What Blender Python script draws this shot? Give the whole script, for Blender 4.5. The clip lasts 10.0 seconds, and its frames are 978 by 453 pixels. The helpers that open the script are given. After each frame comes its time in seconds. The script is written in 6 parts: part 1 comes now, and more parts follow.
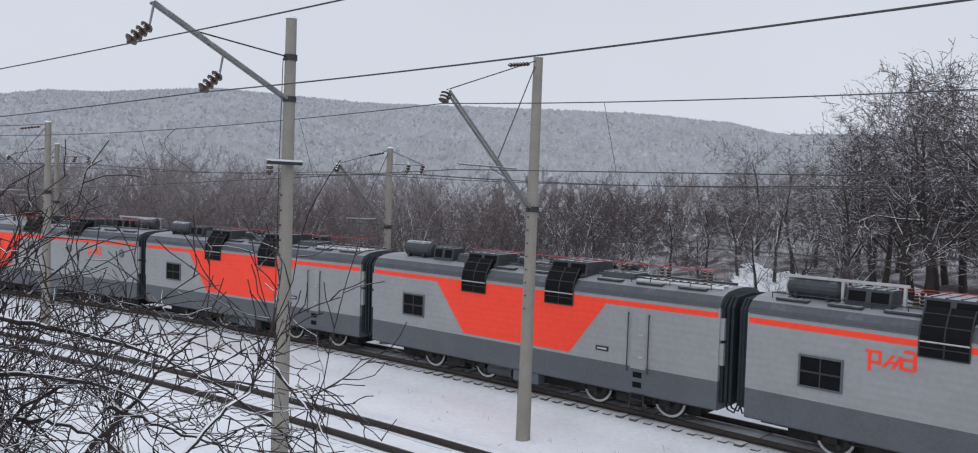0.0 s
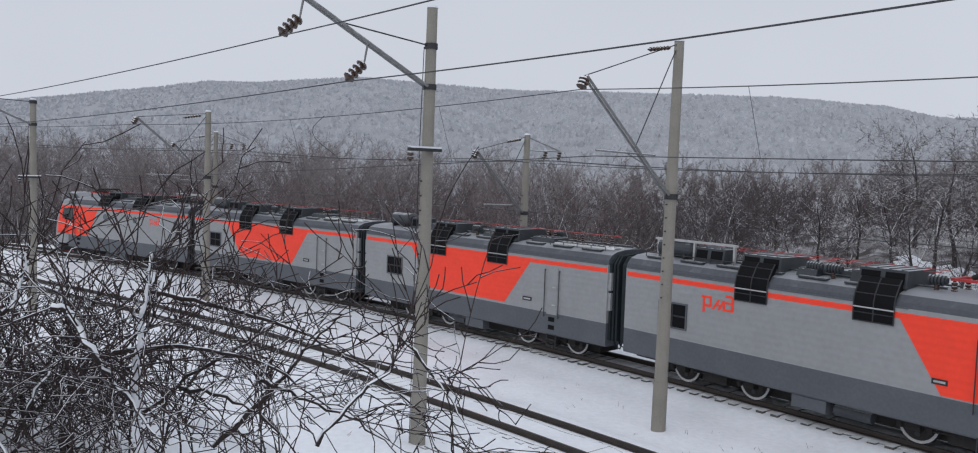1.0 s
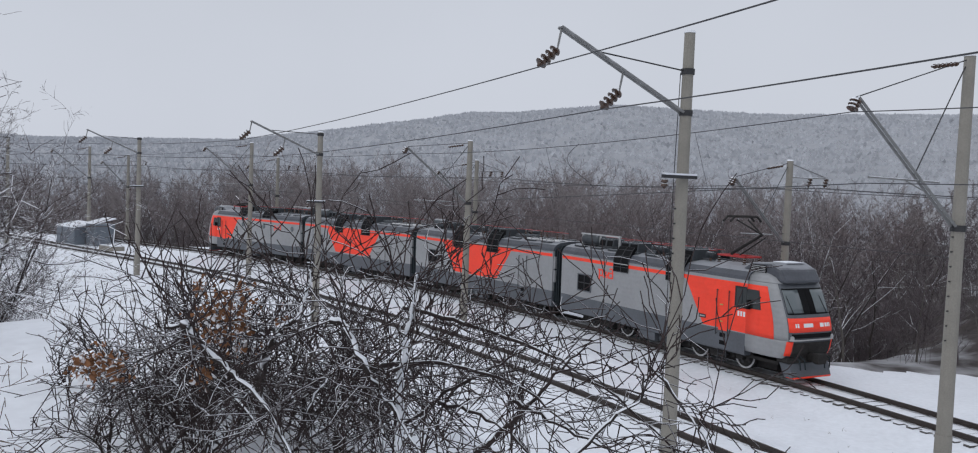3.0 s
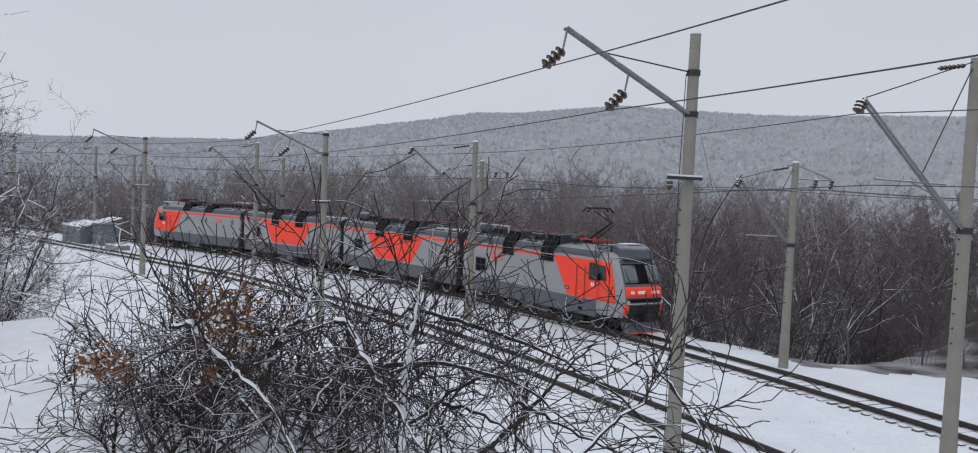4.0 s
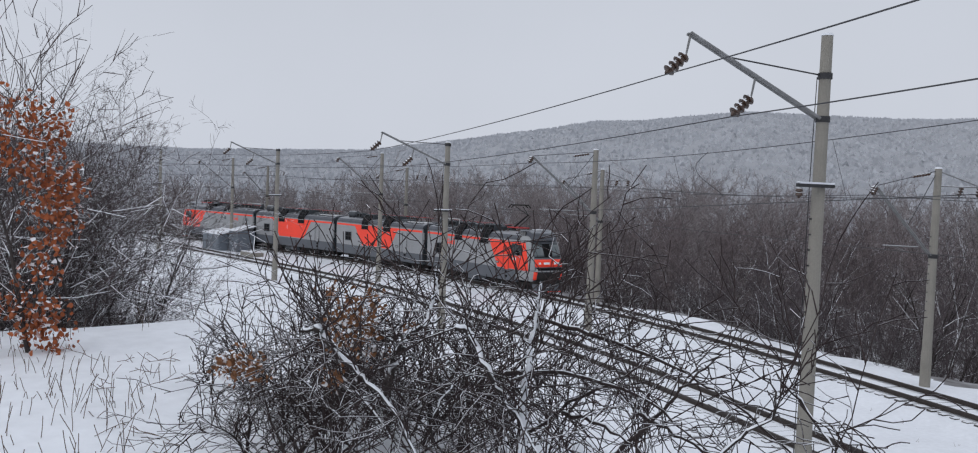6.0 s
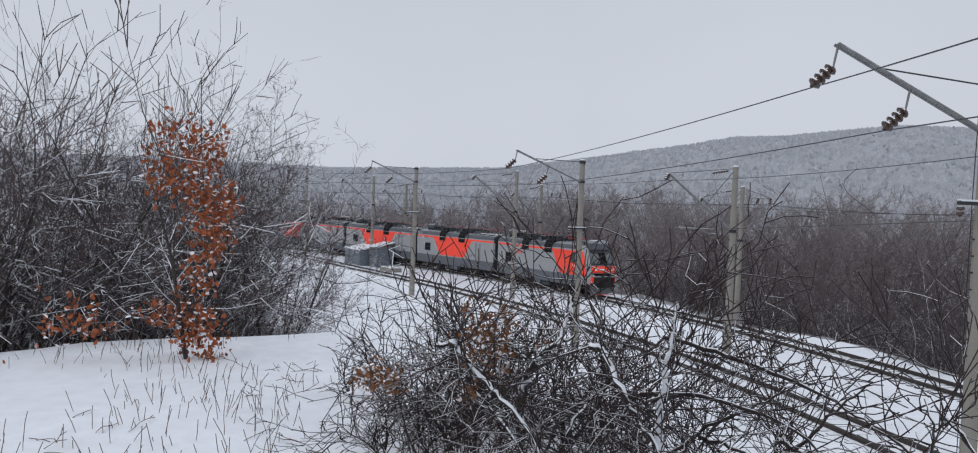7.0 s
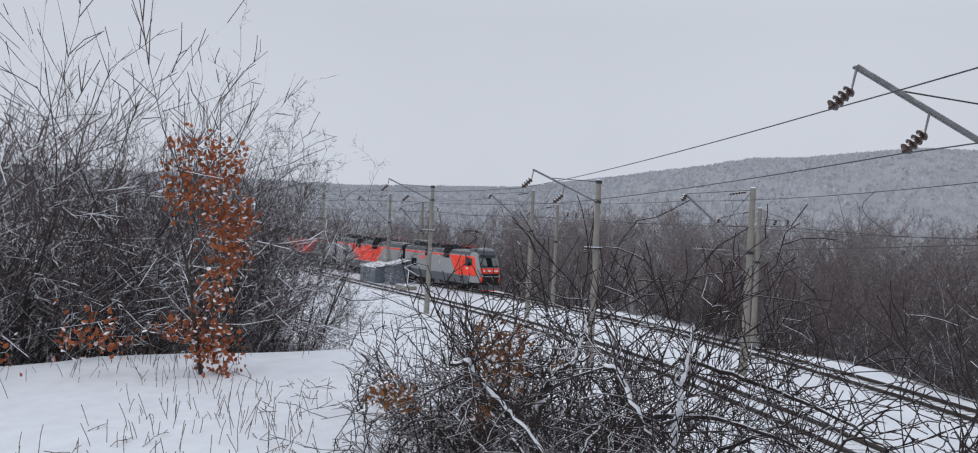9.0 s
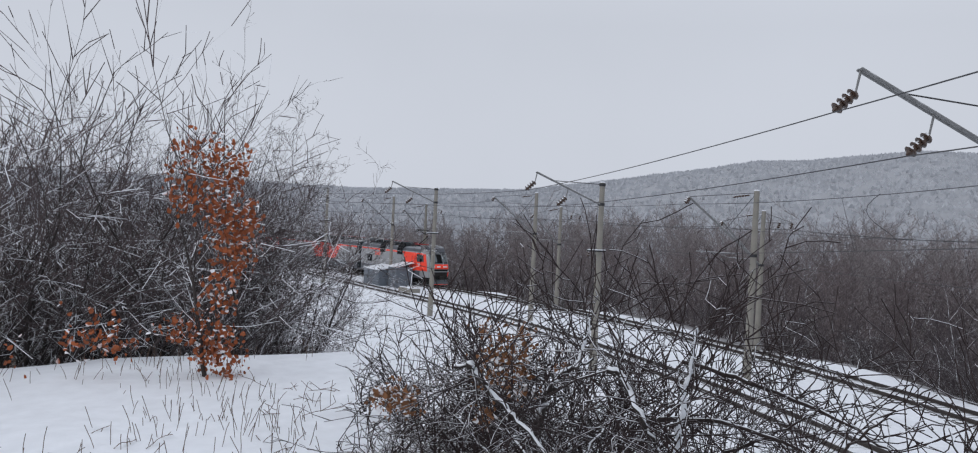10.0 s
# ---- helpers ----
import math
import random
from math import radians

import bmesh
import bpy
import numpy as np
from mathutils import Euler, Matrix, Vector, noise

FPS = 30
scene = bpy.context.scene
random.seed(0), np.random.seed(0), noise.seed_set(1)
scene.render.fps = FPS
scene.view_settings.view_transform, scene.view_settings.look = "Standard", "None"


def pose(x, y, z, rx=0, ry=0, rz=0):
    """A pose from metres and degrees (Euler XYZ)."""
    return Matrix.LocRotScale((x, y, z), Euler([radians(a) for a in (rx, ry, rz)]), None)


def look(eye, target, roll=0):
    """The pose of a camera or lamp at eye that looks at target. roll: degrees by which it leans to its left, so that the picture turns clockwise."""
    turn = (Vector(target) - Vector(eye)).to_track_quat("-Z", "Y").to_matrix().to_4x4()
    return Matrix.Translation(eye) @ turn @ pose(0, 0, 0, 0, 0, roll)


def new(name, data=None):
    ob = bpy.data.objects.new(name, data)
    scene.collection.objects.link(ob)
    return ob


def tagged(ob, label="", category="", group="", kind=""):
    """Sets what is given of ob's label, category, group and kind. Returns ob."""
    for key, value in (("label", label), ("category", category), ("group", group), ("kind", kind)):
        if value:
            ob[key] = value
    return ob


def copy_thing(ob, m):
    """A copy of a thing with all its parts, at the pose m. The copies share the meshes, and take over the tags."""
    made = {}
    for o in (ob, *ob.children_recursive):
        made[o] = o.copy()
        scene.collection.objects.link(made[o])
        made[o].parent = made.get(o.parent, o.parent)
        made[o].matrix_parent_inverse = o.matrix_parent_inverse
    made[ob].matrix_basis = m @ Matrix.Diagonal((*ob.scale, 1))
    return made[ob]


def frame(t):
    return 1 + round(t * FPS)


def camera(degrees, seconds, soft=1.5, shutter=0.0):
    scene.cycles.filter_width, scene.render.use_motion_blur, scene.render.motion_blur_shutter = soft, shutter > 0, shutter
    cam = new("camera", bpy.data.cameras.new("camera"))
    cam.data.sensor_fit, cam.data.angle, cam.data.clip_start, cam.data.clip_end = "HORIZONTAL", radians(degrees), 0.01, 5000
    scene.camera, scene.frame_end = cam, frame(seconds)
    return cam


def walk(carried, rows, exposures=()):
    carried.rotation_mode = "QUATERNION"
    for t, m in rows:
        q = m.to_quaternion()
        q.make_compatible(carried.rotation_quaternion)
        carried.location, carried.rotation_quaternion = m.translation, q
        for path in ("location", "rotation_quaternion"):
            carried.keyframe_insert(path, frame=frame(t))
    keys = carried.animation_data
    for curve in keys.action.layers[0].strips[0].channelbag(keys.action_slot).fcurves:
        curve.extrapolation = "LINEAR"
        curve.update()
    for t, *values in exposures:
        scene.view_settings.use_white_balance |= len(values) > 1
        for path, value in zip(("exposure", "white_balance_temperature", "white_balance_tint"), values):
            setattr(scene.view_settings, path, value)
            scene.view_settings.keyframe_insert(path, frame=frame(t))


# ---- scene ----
EYE = 7.8  # eye above the rail heads
cam = camera(58.90, 10.0, soft=1.1)
# seconds, tilt, lean, turn: the camera stands on a knoll and pans to the left
TURNS = [
    (0.0, 87.11, -2.19, 0.11),
    (0.5, 86.44, -2.17, 7.25),
    (1.0, 85.87, -2.29, 9.13),
    (1.5, 85.76, -2.17, 13.73),
    (2.0, 86.61, -2.05, 20.47),
    (2.5, 86.92, -1.97, 25.01),
    (4.0, 87.01, -2.55, 26.08),
    (4.5, 87.08, -2.69, 26.20),
    (5.0, 87.10, -2.89, 26.57),
    (5.5, 87.12, -2.92, 28.03),
    (6.0, 87.25, -2.31, 34.01),
    (6.2, 87.37, -2.05, 36.56),
    (7.3, 88.38, -2.46, 43.58),
    (7.5, 88.79, -2.51, 43.54),
    (8.0, 89.00, -2.73, 43.51),
    (8.5, 89.14, -2.84, 43.56),
    (9.0, 89.25, -2.92, 43.93),
    (9.5, 89.31, -3.04, 44.14),
    (10.0, 89.41, -2.97, 44.16),
]
walk(cam, [(t, pose(0, 0, EYE, rx, ry, rz)) for t, rx, ry, rz in TURNS], [(0.0, 0.13), (0.5, 0.03), (1.0, 0.0), (2.0, -0.03), (4.0, -0.03), (7.5, -0.02), (10.0, -0.02)])

# ---- world and light: a bright overcast winter sky, lightest overhead ----
world = bpy.data.worlds.new("overcast")
scene.world = world
world.use_nodes = True
wn, wl = world.node_tree.nodes, world.node_tree.links
wn.clear()
SUN_UP, SUN_AZ = radians(38), radians(200)
sky = wn.new("ShaderNodeTexSky")
sky.sky_type, sky.sun_disc, sky.sun_elevation, sky.sun_rotation = "NISHITA", False, SUN_UP, SUN_AZ
sky.air_density, sky.dust_density = 1.0, 4.0
grey = wn.new("ShaderNodeHueSaturation")
grey.inputs["Saturation"].default_value = 0.12
grey.inputs["Value"].default_value = 0.012
coord = wn.new("ShaderNodeTexCoord")
sep = wn.new("ShaderNodeSeparateXYZ")
ramp = wn.new("ShaderNodeValToRGB")
ramp.color_ramp.elements[0].position, ramp.color_ramp.elements[0].color = 0.0, (0.595, 0.63, 0.71, 1)
ramp.color_ramp.elements[1].position, ramp.color_ramp.elements[1].color = 0.9, (0.85, 0.90, 1.0, 1)
mid = ramp.color_ramp.elements.new(0.22)
mid.color = (0.545, 0.58, 0.655, 1)
cloud = wn.new("ShaderNodeTexNoise")
cloud.inputs["Scale"].default_value, cloud.inputs["Detail"].default_value = 2.2, 4
cmap = wn.new("ShaderNodeMapRange")
cmap.inputs["To Min"].default_value, cmap.inputs["To Max"].default_value = 0.9, 1.08
mul = wn.new("ShaderNodeVectorMath")
mul.operation = "SCALE"
both = wn.new("ShaderNodeVectorMath")
both.operation = "ADD"
bg = wn.new("ShaderNodeBackground")
out = wn.new("ShaderNodeOutputWorld")
wl.new(coord.outputs["Generated"], sep.inputs[0])
wl.new(sep.outputs["Z"], ramp.inputs[0])
wl.new(coord.outputs["Generated"], cloud.inputs["Vector"])
wl.new(cloud.outputs[0], cmap.inputs[0])
wl.new(ramp.outputs[0], mul.inputs[0])
wl.new(cmap.outputs[0], mul.inputs["Scale"])
wl.new(sky.outputs[0], grey.inputs["Color"])
wl.new(mul.outputs[0], both.inputs[0])
wl.new(grey.outputs[0], both.inputs[1])
wl.new(both.outputs[0], bg.inputs["Color"])
bg.inputs["Strength"].default_value = 1.0
wl.new(bg.outputs[0], out.inputs[0])
sun = new("sun", bpy.data.lights.new("sun", "SUN"))
sun.data.energy, sun.data.angle, sun.data.color = 0.35, radians(40), (1, 0.97, 0.93)
sun.matrix_world = look((0, 0, 0), (-math.sin(SUN_AZ) * math.cos(SUN_UP), -math.cos(SUN_AZ) * math.cos(SUN_UP), -math.sin(SUN_UP)))
scene.view_settings.exposure = 0.0


# ---- materials ----
def mat(name, colour, rough=0.6, metal=0.0, vary=0.25, scale=4.0, fine=40.0, bump=0.15, snow=0.0, wave=0.0, rand=0.0, edge=0.45):
    """A surface with broad and fine variation; snow: how much of its upward faces is covered; wave: ribs per metre of height."""
    m = bpy.data.materials.new(name)
    m.use_nodes = True
    n, l = m.node_tree.nodes, m.node_tree.links
    b = n["Principled BSDF"]
    b.inputs["Roughness"].default_value, b.inputs["Metallic"].default_value = rough, metal
    tc = n.new("ShaderNodeTexCoord")
    src = tc.outputs["Object"]
    a, c = n.new("ShaderNodeTexNoise"), n.new("ShaderNodeTexNoise")
    a.inputs["Scale"].default_value, a.inputs["Detail"].default_value = scale, 5
    c.inputs["Scale"].default_value, c.inputs["Detail"].default_value = fine, 3
    l.new(src, a.inputs["Vector"]), l.new(src, c.inputs["Vector"])
    add = n.new("ShaderNodeMath")
    add.operation = "ADD"
    l.new(a.outputs[0], add.inputs[0]), l.new(c.outputs[0], add.inputs[1])
    last = add.outputs[0]
    if rand:
        geo = n.new("ShaderNodeNewGeometry")
        mix = n.new("ShaderNodeMath")
        mix.operation = "MULTIPLY_ADD"
        mix.inputs[1].default_value = rand
        l.new(geo.outputs["Random Per Island"], mix.inputs[0]), l.new(last, mix.inputs[2])
        last = mix.outputs[0]
    mr = n.new("ShaderNodeMapRange")
    mr.inputs["From Min"].default_value, mr.inputs["From Max"].default_value = 0.6, 1.4 + rand
    mr.inputs["To Min"].default_value, mr.inputs["To Max"].default_value = 1 - vary, 1 + vary
    l.new(last, mr.inputs[0])
    sc = n.new("ShaderNodeVectorMath")
    sc.operation = "SCALE"
    sc.inputs[0].default_value = colour
    l.new(mr.outputs[0], sc.inputs["Scale"])
    col = sc.outputs[0]
    if snow:
        geo = n.new("ShaderNodeNewGeometry")
        sp = n.new("ShaderNodeSeparateXYZ")
        l.new(geo.outputs["Normal"], sp.inputs[0])
        j = n.new("ShaderNodeMath")
        j.operation = "MULTIPLY_ADD"
        j.inputs[1].default_value = 0.5
        l.new(a.outputs[0], j.inputs[0]), l.new(sp.outputs["Z"], j.inputs[2])
        k = n.new("ShaderNodeMapRange")
        k.inputs["From Min"].default_value, k.inputs["From Max"].default_value = edge + 0.2, edge + 0.4
        k.inputs["To Max"].default_value = snow
        l.new(j.outputs[0], k.inputs[0])
        mx = n.new("ShaderNodeMix")
        mx.data_type = "RGBA"
        mx.inputs["B"].default_value = (0.80, 0.82, 0.86, 1)
        l.new(k.outputs[0], mx.inputs["Factor"]), l.new(col, mx.inputs["A"])
        col = mx.outputs["Result"]
    l.new(col, b.inputs["Base Color"])
    if bump:
        bp = n.new("ShaderNodeBump")
        bp.inputs["Strength"].default_value, bp.inputs["Distance"].default_value = bump, 0.02
        l.new(last, bp.inputs["Height"])
        if wave:
            sp2 = n.new("ShaderNodeSeparateXYZ")
            l.new(src, sp2.inputs[0])
            w1 = n.new("ShaderNodeMath")
            w1.operation = "MULTIPLY"
            w1.inputs[1].default_value = wave * 2 * math.pi
            w2 = n.new("ShaderNodeMath")
            w2.operation = "SINE"
            w3 = n.new("ShaderNodeMath")
            w3.operation = "ADD"
            l.new(sp2.outputs["Z"], w1.inputs[0]), l.new(w1.outputs[0], w2.inputs[0])
            l.new(w2.outputs[0], w3.inputs[0]), l.new(last, w3.inputs[1])
            l.new(w3.outputs[0], bp.inputs["Height"])
        l.new(bp.outputs[0], b.inputs["Normal"])
    return m


SNOW = mat("snow", (0.70, 0.72, 0.76), 0.75, vary=0.09, scale=0.5, fine=5.0, bump=0.9)
# pale blue-grey that paints haze over the woods of the far hill
HILLWOOD = mat("hazed_hill_woods", (0.465, 0.48, 0.515), 1.0, vary=0.08, scale=0.012, fine=0.05, bump=0, rand=0.2)
# the hill's own grey lightened and blued to imitate distance haze
HILL = mat("haze_grey_hill", (0.305, 0.313, 0.335), 1.0, vary=0.12, scale=0.012, fine=0.05, bump=0)
BALLAST = mat("snowy_ballast", (0.12, 0.115, 0.11), 0.9, vary=0.5, scale=2.5, fine=25, bump=0.8, snow=0.9, edge=0.78)
RAIL = mat("rail_steel", (0.055, 0.045, 0.04), 0.5, 0.5, vary=0.3)
SLEEPER = mat("sleeper_concrete", (0.09, 0.085, 0.08), 0.85, vary=0.4, snow=0.85, edge=0.72)
CONCRETE = mat("pole_concrete", (0.238, 0.224, 0.196), 0.9, vary=0.18, scale=1.5, fine=30, bump=0.3)
STEEL = mat("galvanised_steel", (0.22, 0.22, 0.22), 0.55, 0.5, vary=0.3, snow=0.9, edge=0.5)
DARKSTEEL = mat("dark_steel", (0.035, 0.035, 0.038), 0.55, 0.3, vary=0.4)
WIRE = mat("wire", (0.06, 0.06, 0.065), 0.6, 0.4, vary=0.2, bump=0)
PORCELAIN = mat("brown_insulator", (0.06, 0.035, 0.025), 0.25, vary=0.3, snow=0.95, edge=0.58)
GREY = mat("light_grey_paint", (0.275, 0.28, 0.286), 0.45, vary=0.10, scale=0.9, fine=6, bump=0.12, wave=4.5)
DARK = mat("dark_grey_paint", (0.085, 0.093, 0.106), 0.5, vary=0.18, scale=1.0, fine=9, bump=0.06)
RED = mat("red_orange_paint", (0.92, 0.050, 0.018), 0.5, vary=0.07, scale=0.9, fine=6, bump=0.12, wave=4.5)
ROOFP = mat("roof_paint", (0.061, 0.066, 0.079), 0.55, vary=0.25, scale=1.2, fine=8, bump=0.1, snow=0.22, edge=0.75)
ROOFGEAR = mat("roof_gear", (0.034, 0.040, 0.046), 0.55, vary=0.35, snow=0.35, edge=0.75)
GRILLE = mat("grille_black", (0.006, 0.006, 0.007), 0.8, vary=0.3)
UNDER = mat("underframe_grime", (0.03, 0.028, 0.027), 0.75, vary=0.5, bump=0.3)
TYRE = mat("bright_wheel_rim", (0.42, 0.42, 0.42), 0.5, 0.3, vary=0.2)
WHITE = mat("white_paint", (0.75, 0.75, 0.75), 0.5, vary=0.06)
YELLOW = mat("dull_yellow", (0.45, 0.36, 0.10), 0.5, vary=0.2)
REDBUS = mat("red_bus_bar", (0.42, 0.03, 0.03), 0.5, vary=0.2)
RUBBER = mat("gangway_rubber", (0.022, 0.028, 0.032), 0.7, vary=0.3)
SHEDM = mat("shed_grey_metal", (0.13, 0.15, 0.175), 0.6, vary=0.2, scale=1.0, snow=1.0, edge=0.55)
BARK = mat("grey_bark", (0.042, 0.034, 0.032), 0.9, vary=0.4, scale=2, bump=0.3, snow=0.95, edge=0.38)
BARKPALE = mat("pale_bark", (0.12, 0.11, 0.10), 0.9, vary=0.35, scale=6, bump=0.3, snow=0.9, edge=0.45)
TWIG = mat("brown_twigs", (0.086, 0.066, 0.066), 0.9, vary=0.35, scale=1.2, bump=0, snow=0.85, edge=0.47)
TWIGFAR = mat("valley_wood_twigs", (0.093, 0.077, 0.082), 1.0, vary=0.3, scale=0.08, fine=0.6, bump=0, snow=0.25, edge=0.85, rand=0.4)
# haze put into the twig colour: middle woods paler, far woods palest
TWIGMID = mat("hazed_middle_twigs", (0.150, 0.124, 0.127), 1.0, vary=0.25, scale=0.06, fine=0.5, bump=0, rand=0.3)
TWIGMIST = mat("hazed_far_twigs", (0.225, 0.202, 0.204), 1.0, vary=0.2, scale=0.05, fine=0.4, bump=0, rand=0.2)
TWIGBUSH = mat("bush_twigs", (0.026, 0.0145, 0.0140), 0.85, vary=0.4, scale=2.5, bump=0, snow=0.85, edge=0.78)
STEMBUSH = mat("bush_stems", (0.024, 0.015, 0.014), 0.85, vary=0.4, scale=2.5, bump=0.1, snow=0.95, edge=0.68)
LIMBSNOW = mat("snowy_limb", (0.026, 0.019, 0.017), 0.85, vary=0.4, scale=7, bump=0.2, snow=1.0, edge=0.12)
PLASTER = mat("snow_plastered_bark", (0.026, 0.019, 0.017), 0.85, vary=0.4, scale=7, bump=0.2, snow=1.0, edge=-0.45)
LEAF = mat("dead_oak_leaf", (0.29, 0.078, 0.025), 0.8, vary=0.6, scale=8, fine=30, bump=0.1, snow=0.9, edge=0.60, rand=0.9)
LITTER = mat("dead_bush_leaf", (0.20, 0.088, 0.038), 0.85, vary=0.6, scale=8, fine=30, bump=0.1, snow=0.95, edge=0.50, rand=0.9)
FLOOR = mat("forest_floor", (0.055, 0.045, 0.043), 1.0, vary=0.5, scale=0.35, fine=3.0, bump=0.6, snow=0.55, edge=0.97)
TWIGWIDE = mat("snowy_broad_twigs", (0.088, 0.071, 0.071), 0.95, vary=0.35, scale=0.9, bump=0, snow=0.7, edge=0.60)
TWIGVAL = mat("valley_twigs", (0.074, 0.061, 0.065), 0.95, vary=0.35, scale=0.6, bump=0, snow=0.45, edge=0.74)
GRASS = mat("dry_grass", (0.13, 0.092, 0.072), 0.9, vary=0.4, rand=0.5)
glass = bpy.data.materials.new("cab_glass")
glass.use_nodes = True
gb = glass.node_tree.nodes["Principled BSDF"]
# blue-grey base stands in for the sky reflected in the windscreen
gb.inputs["Base Color"].default_value, gb.inputs["Roughness"].default_value = (0.12, 0.14, 0.147, 1), 0.08
GLASS = glass
GLASSD = mat("dark_side_glass", (0.018, 0.022, 0.022), 0.12, vary=0.2, bump=0)
for m in (GRILLE, UNDER, RUBBER):
    m.node_tree.nodes["Principled BSDF"].inputs["Specular IOR Level"].default_value = 0.15


# ---- mesh helpers ----
class Geo:
    """Collects boxes, tubes and plates as points and faces."""

    def __init__(self):
        self.v, self.f = [], []

    def add(self, vs, fs):
        o = len(self.v)
        self.v += [tuple(p) for p in vs]
        self.f += [tuple(i + o for i in q) for q in fs]
        return self

    def box(self, x0, x1, y0, y1, z0, z1, c=0.0):
        """A box; c: chamfer of its four long edges along x."""
        if c:
            ring = [(y0 + c, z0), (y1 - c, z0), (y1, z0 + c), (y1, z1 - c), (y1 - c, z1), (y0 + c, z1), (y0, z1 - c), (y0, z0 + c)]
        else:
            ring = [(y0, z0), (y1, z0), (y1, z1), (y0, z1)]
        return self.prism(ring, x0, x1)

    def prism(self, ring, x0, x1):
        """A (y, z) outline drawn out along x."""
        k = len(ring)
        vs = [(x0, y, z) for y, z in ring] + [(x1, y, z) for y, z in ring]
        fs = [(i, (i + 1) % k, k + (i + 1) % k, k + i) for i in range(k)] + [tuple(range(k))[::-1], tuple(range(k, 2 * k))]
        return self.add(vs, fs)

    def plate(self, poly, y0, y1):
        """An (x, z) outline with thickness from y0 to y1."""
        k = len(poly)
        vs = [(x, y0, z) for x, z in poly] + [(x, y1, z) for x, z in poly]
        fs = [(i, (i + 1) % k, k + (i + 1) % k, k + i) for i in range(k)] + [tuple(range(k))[::-1], tuple(range(k, 2 * k))]
        return self.add(vs, fs)

    def tube(self, p0, p1, r0, r1=None, n=8):
        r1 = r0 if r1 is None else r1
        p0, p1 = Vector(p0), Vector(p1)
        d = (p1 - p0).normalized()
        a = d.orthogonal().normalized()
        b = d.cross(a)
        vs = []
        for p, r in ((p0, r0), (p1, r1)):
            vs += [p + (a * math.cos(2 * math.pi * i / n) + b * math.sin(2 * math.pi * i / n)) * r for i in range(n)]
        fs = [(i, (i + 1) % n, n + (i + 1) % n, n + i) for i in range(n)] + [tuple(range(n))[::-1], tuple(range(n, 2 * n))]
        return self.add(vs, fs)

    def line(self, pts, r, n=6):
        """One continuous tube through the points."""
        pts = [Vector(p) for p in pts]
        vs, k = [], len(pts)
        for i, p in enumerate(pts):
            d = (pts[min(i + 1, k - 1)] - pts[max(i - 1, 0)]).normalized()
            a = d.cross(Vector((0, 0, 1)))
            a = a.normalized() if a.length > 0.05 else Vector((1, 0, 0))
            b = d.cross(a)
            vs += [p + (a * math.cos(2 * math.pi * j / n) + b * math.sin(2 * math.pi * j / n)) * r for j in range(n)]
        fs = [(i * n + j, i * n + (j + 1) % n, (i + 1) * n + (j + 1) % n, (i + 1) * n + j) for i in range(k - 1) for j in range(n)]
        return self.add(vs, fs + [tuple(range(n))[::-1], tuple(range((k - 1) * n, k * n))])

    def mesh(self, name):
        me = bpy.data.meshes.new(name)
        me.from_pydata(self.v, [], self.f)
        bm = bmesh.new()
        bm.from_mesh(me)
        bmesh.ops.recalc_face_normals(bm, faces=bm.faces)
        bm.to_mesh(me)
        bm.free()
        return me


def part(name, g, material, parent=None, label="", bevel=0.0, smooth=False):
    """One mesh object under a thing or a part."""
    me = g.mesh(name) if isinstance(g, Geo) else g
    me.materials.append(material)
    if smooth:
        me.shade_smooth()
    ob = new(name, me)
    if parent:
        ob.parent = parent
    if bevel:
        bv = ob.modifiers.new("bevel", "BEVEL")
        bv.width, bv.segments, bv.limit_method = bevel, 2, "ANGLE"
    if label:
        ob["label"] = label
    return ob


def mesh_np(name, v, faces):
    """A mesh from arrays of points and of three- or four-sided faces."""
    me = bpy.data.meshes.new(name)
    v, faces = np.asarray(v, np.float32), np.asarray(faces, np.int32)
    k = faces.shape[1]
    me.vertices.add(len(v))
    me.vertices.foreach_set("co", v.ravel())
    me.loops.add(faces.size)
    me.loops.foreach_set("vertex_index", faces.ravel())
    me.polygons.add(len(faces))
    me.polygons.foreach_set("loop_start", np.arange(0, faces.size, k, dtype=np.int32))
    me.update(calc_edges=True)
    me.validate()
    return me


# ---- the two tracks: gentle curves, falling slightly to the left ----

def rail_z(x):
    """Height of the rail heads: the line falls to the left, then runs level."""
    return 0.012 * np.clip(x, -78, 60)


def centreline(c3, c2, c1, c0):
    xs = np.arange(70, -300, -0.5)
    lo, hi = -105.0, 15.0
    x = np.clip(xs, lo, hi)
    ys = ((c3 * x + c2) * x + c1) * x + c0 + ((3 * c3 * x + 2 * c2) * x + c1) * (xs - x)
    p = np.stack([xs, ys], 1)
    s = np.r_[0, np.cumsum(np.linalg.norm(np.diff(p, axis=0), axis=1))]
    return p, s


NEAR, NEAR_S = centreline(-2.028e-5, -0.006015, -0.84477, 23.924)
FAR, FAR_S = centreline(-1.226e-5, -0.005609, -0.83392, 35.658)


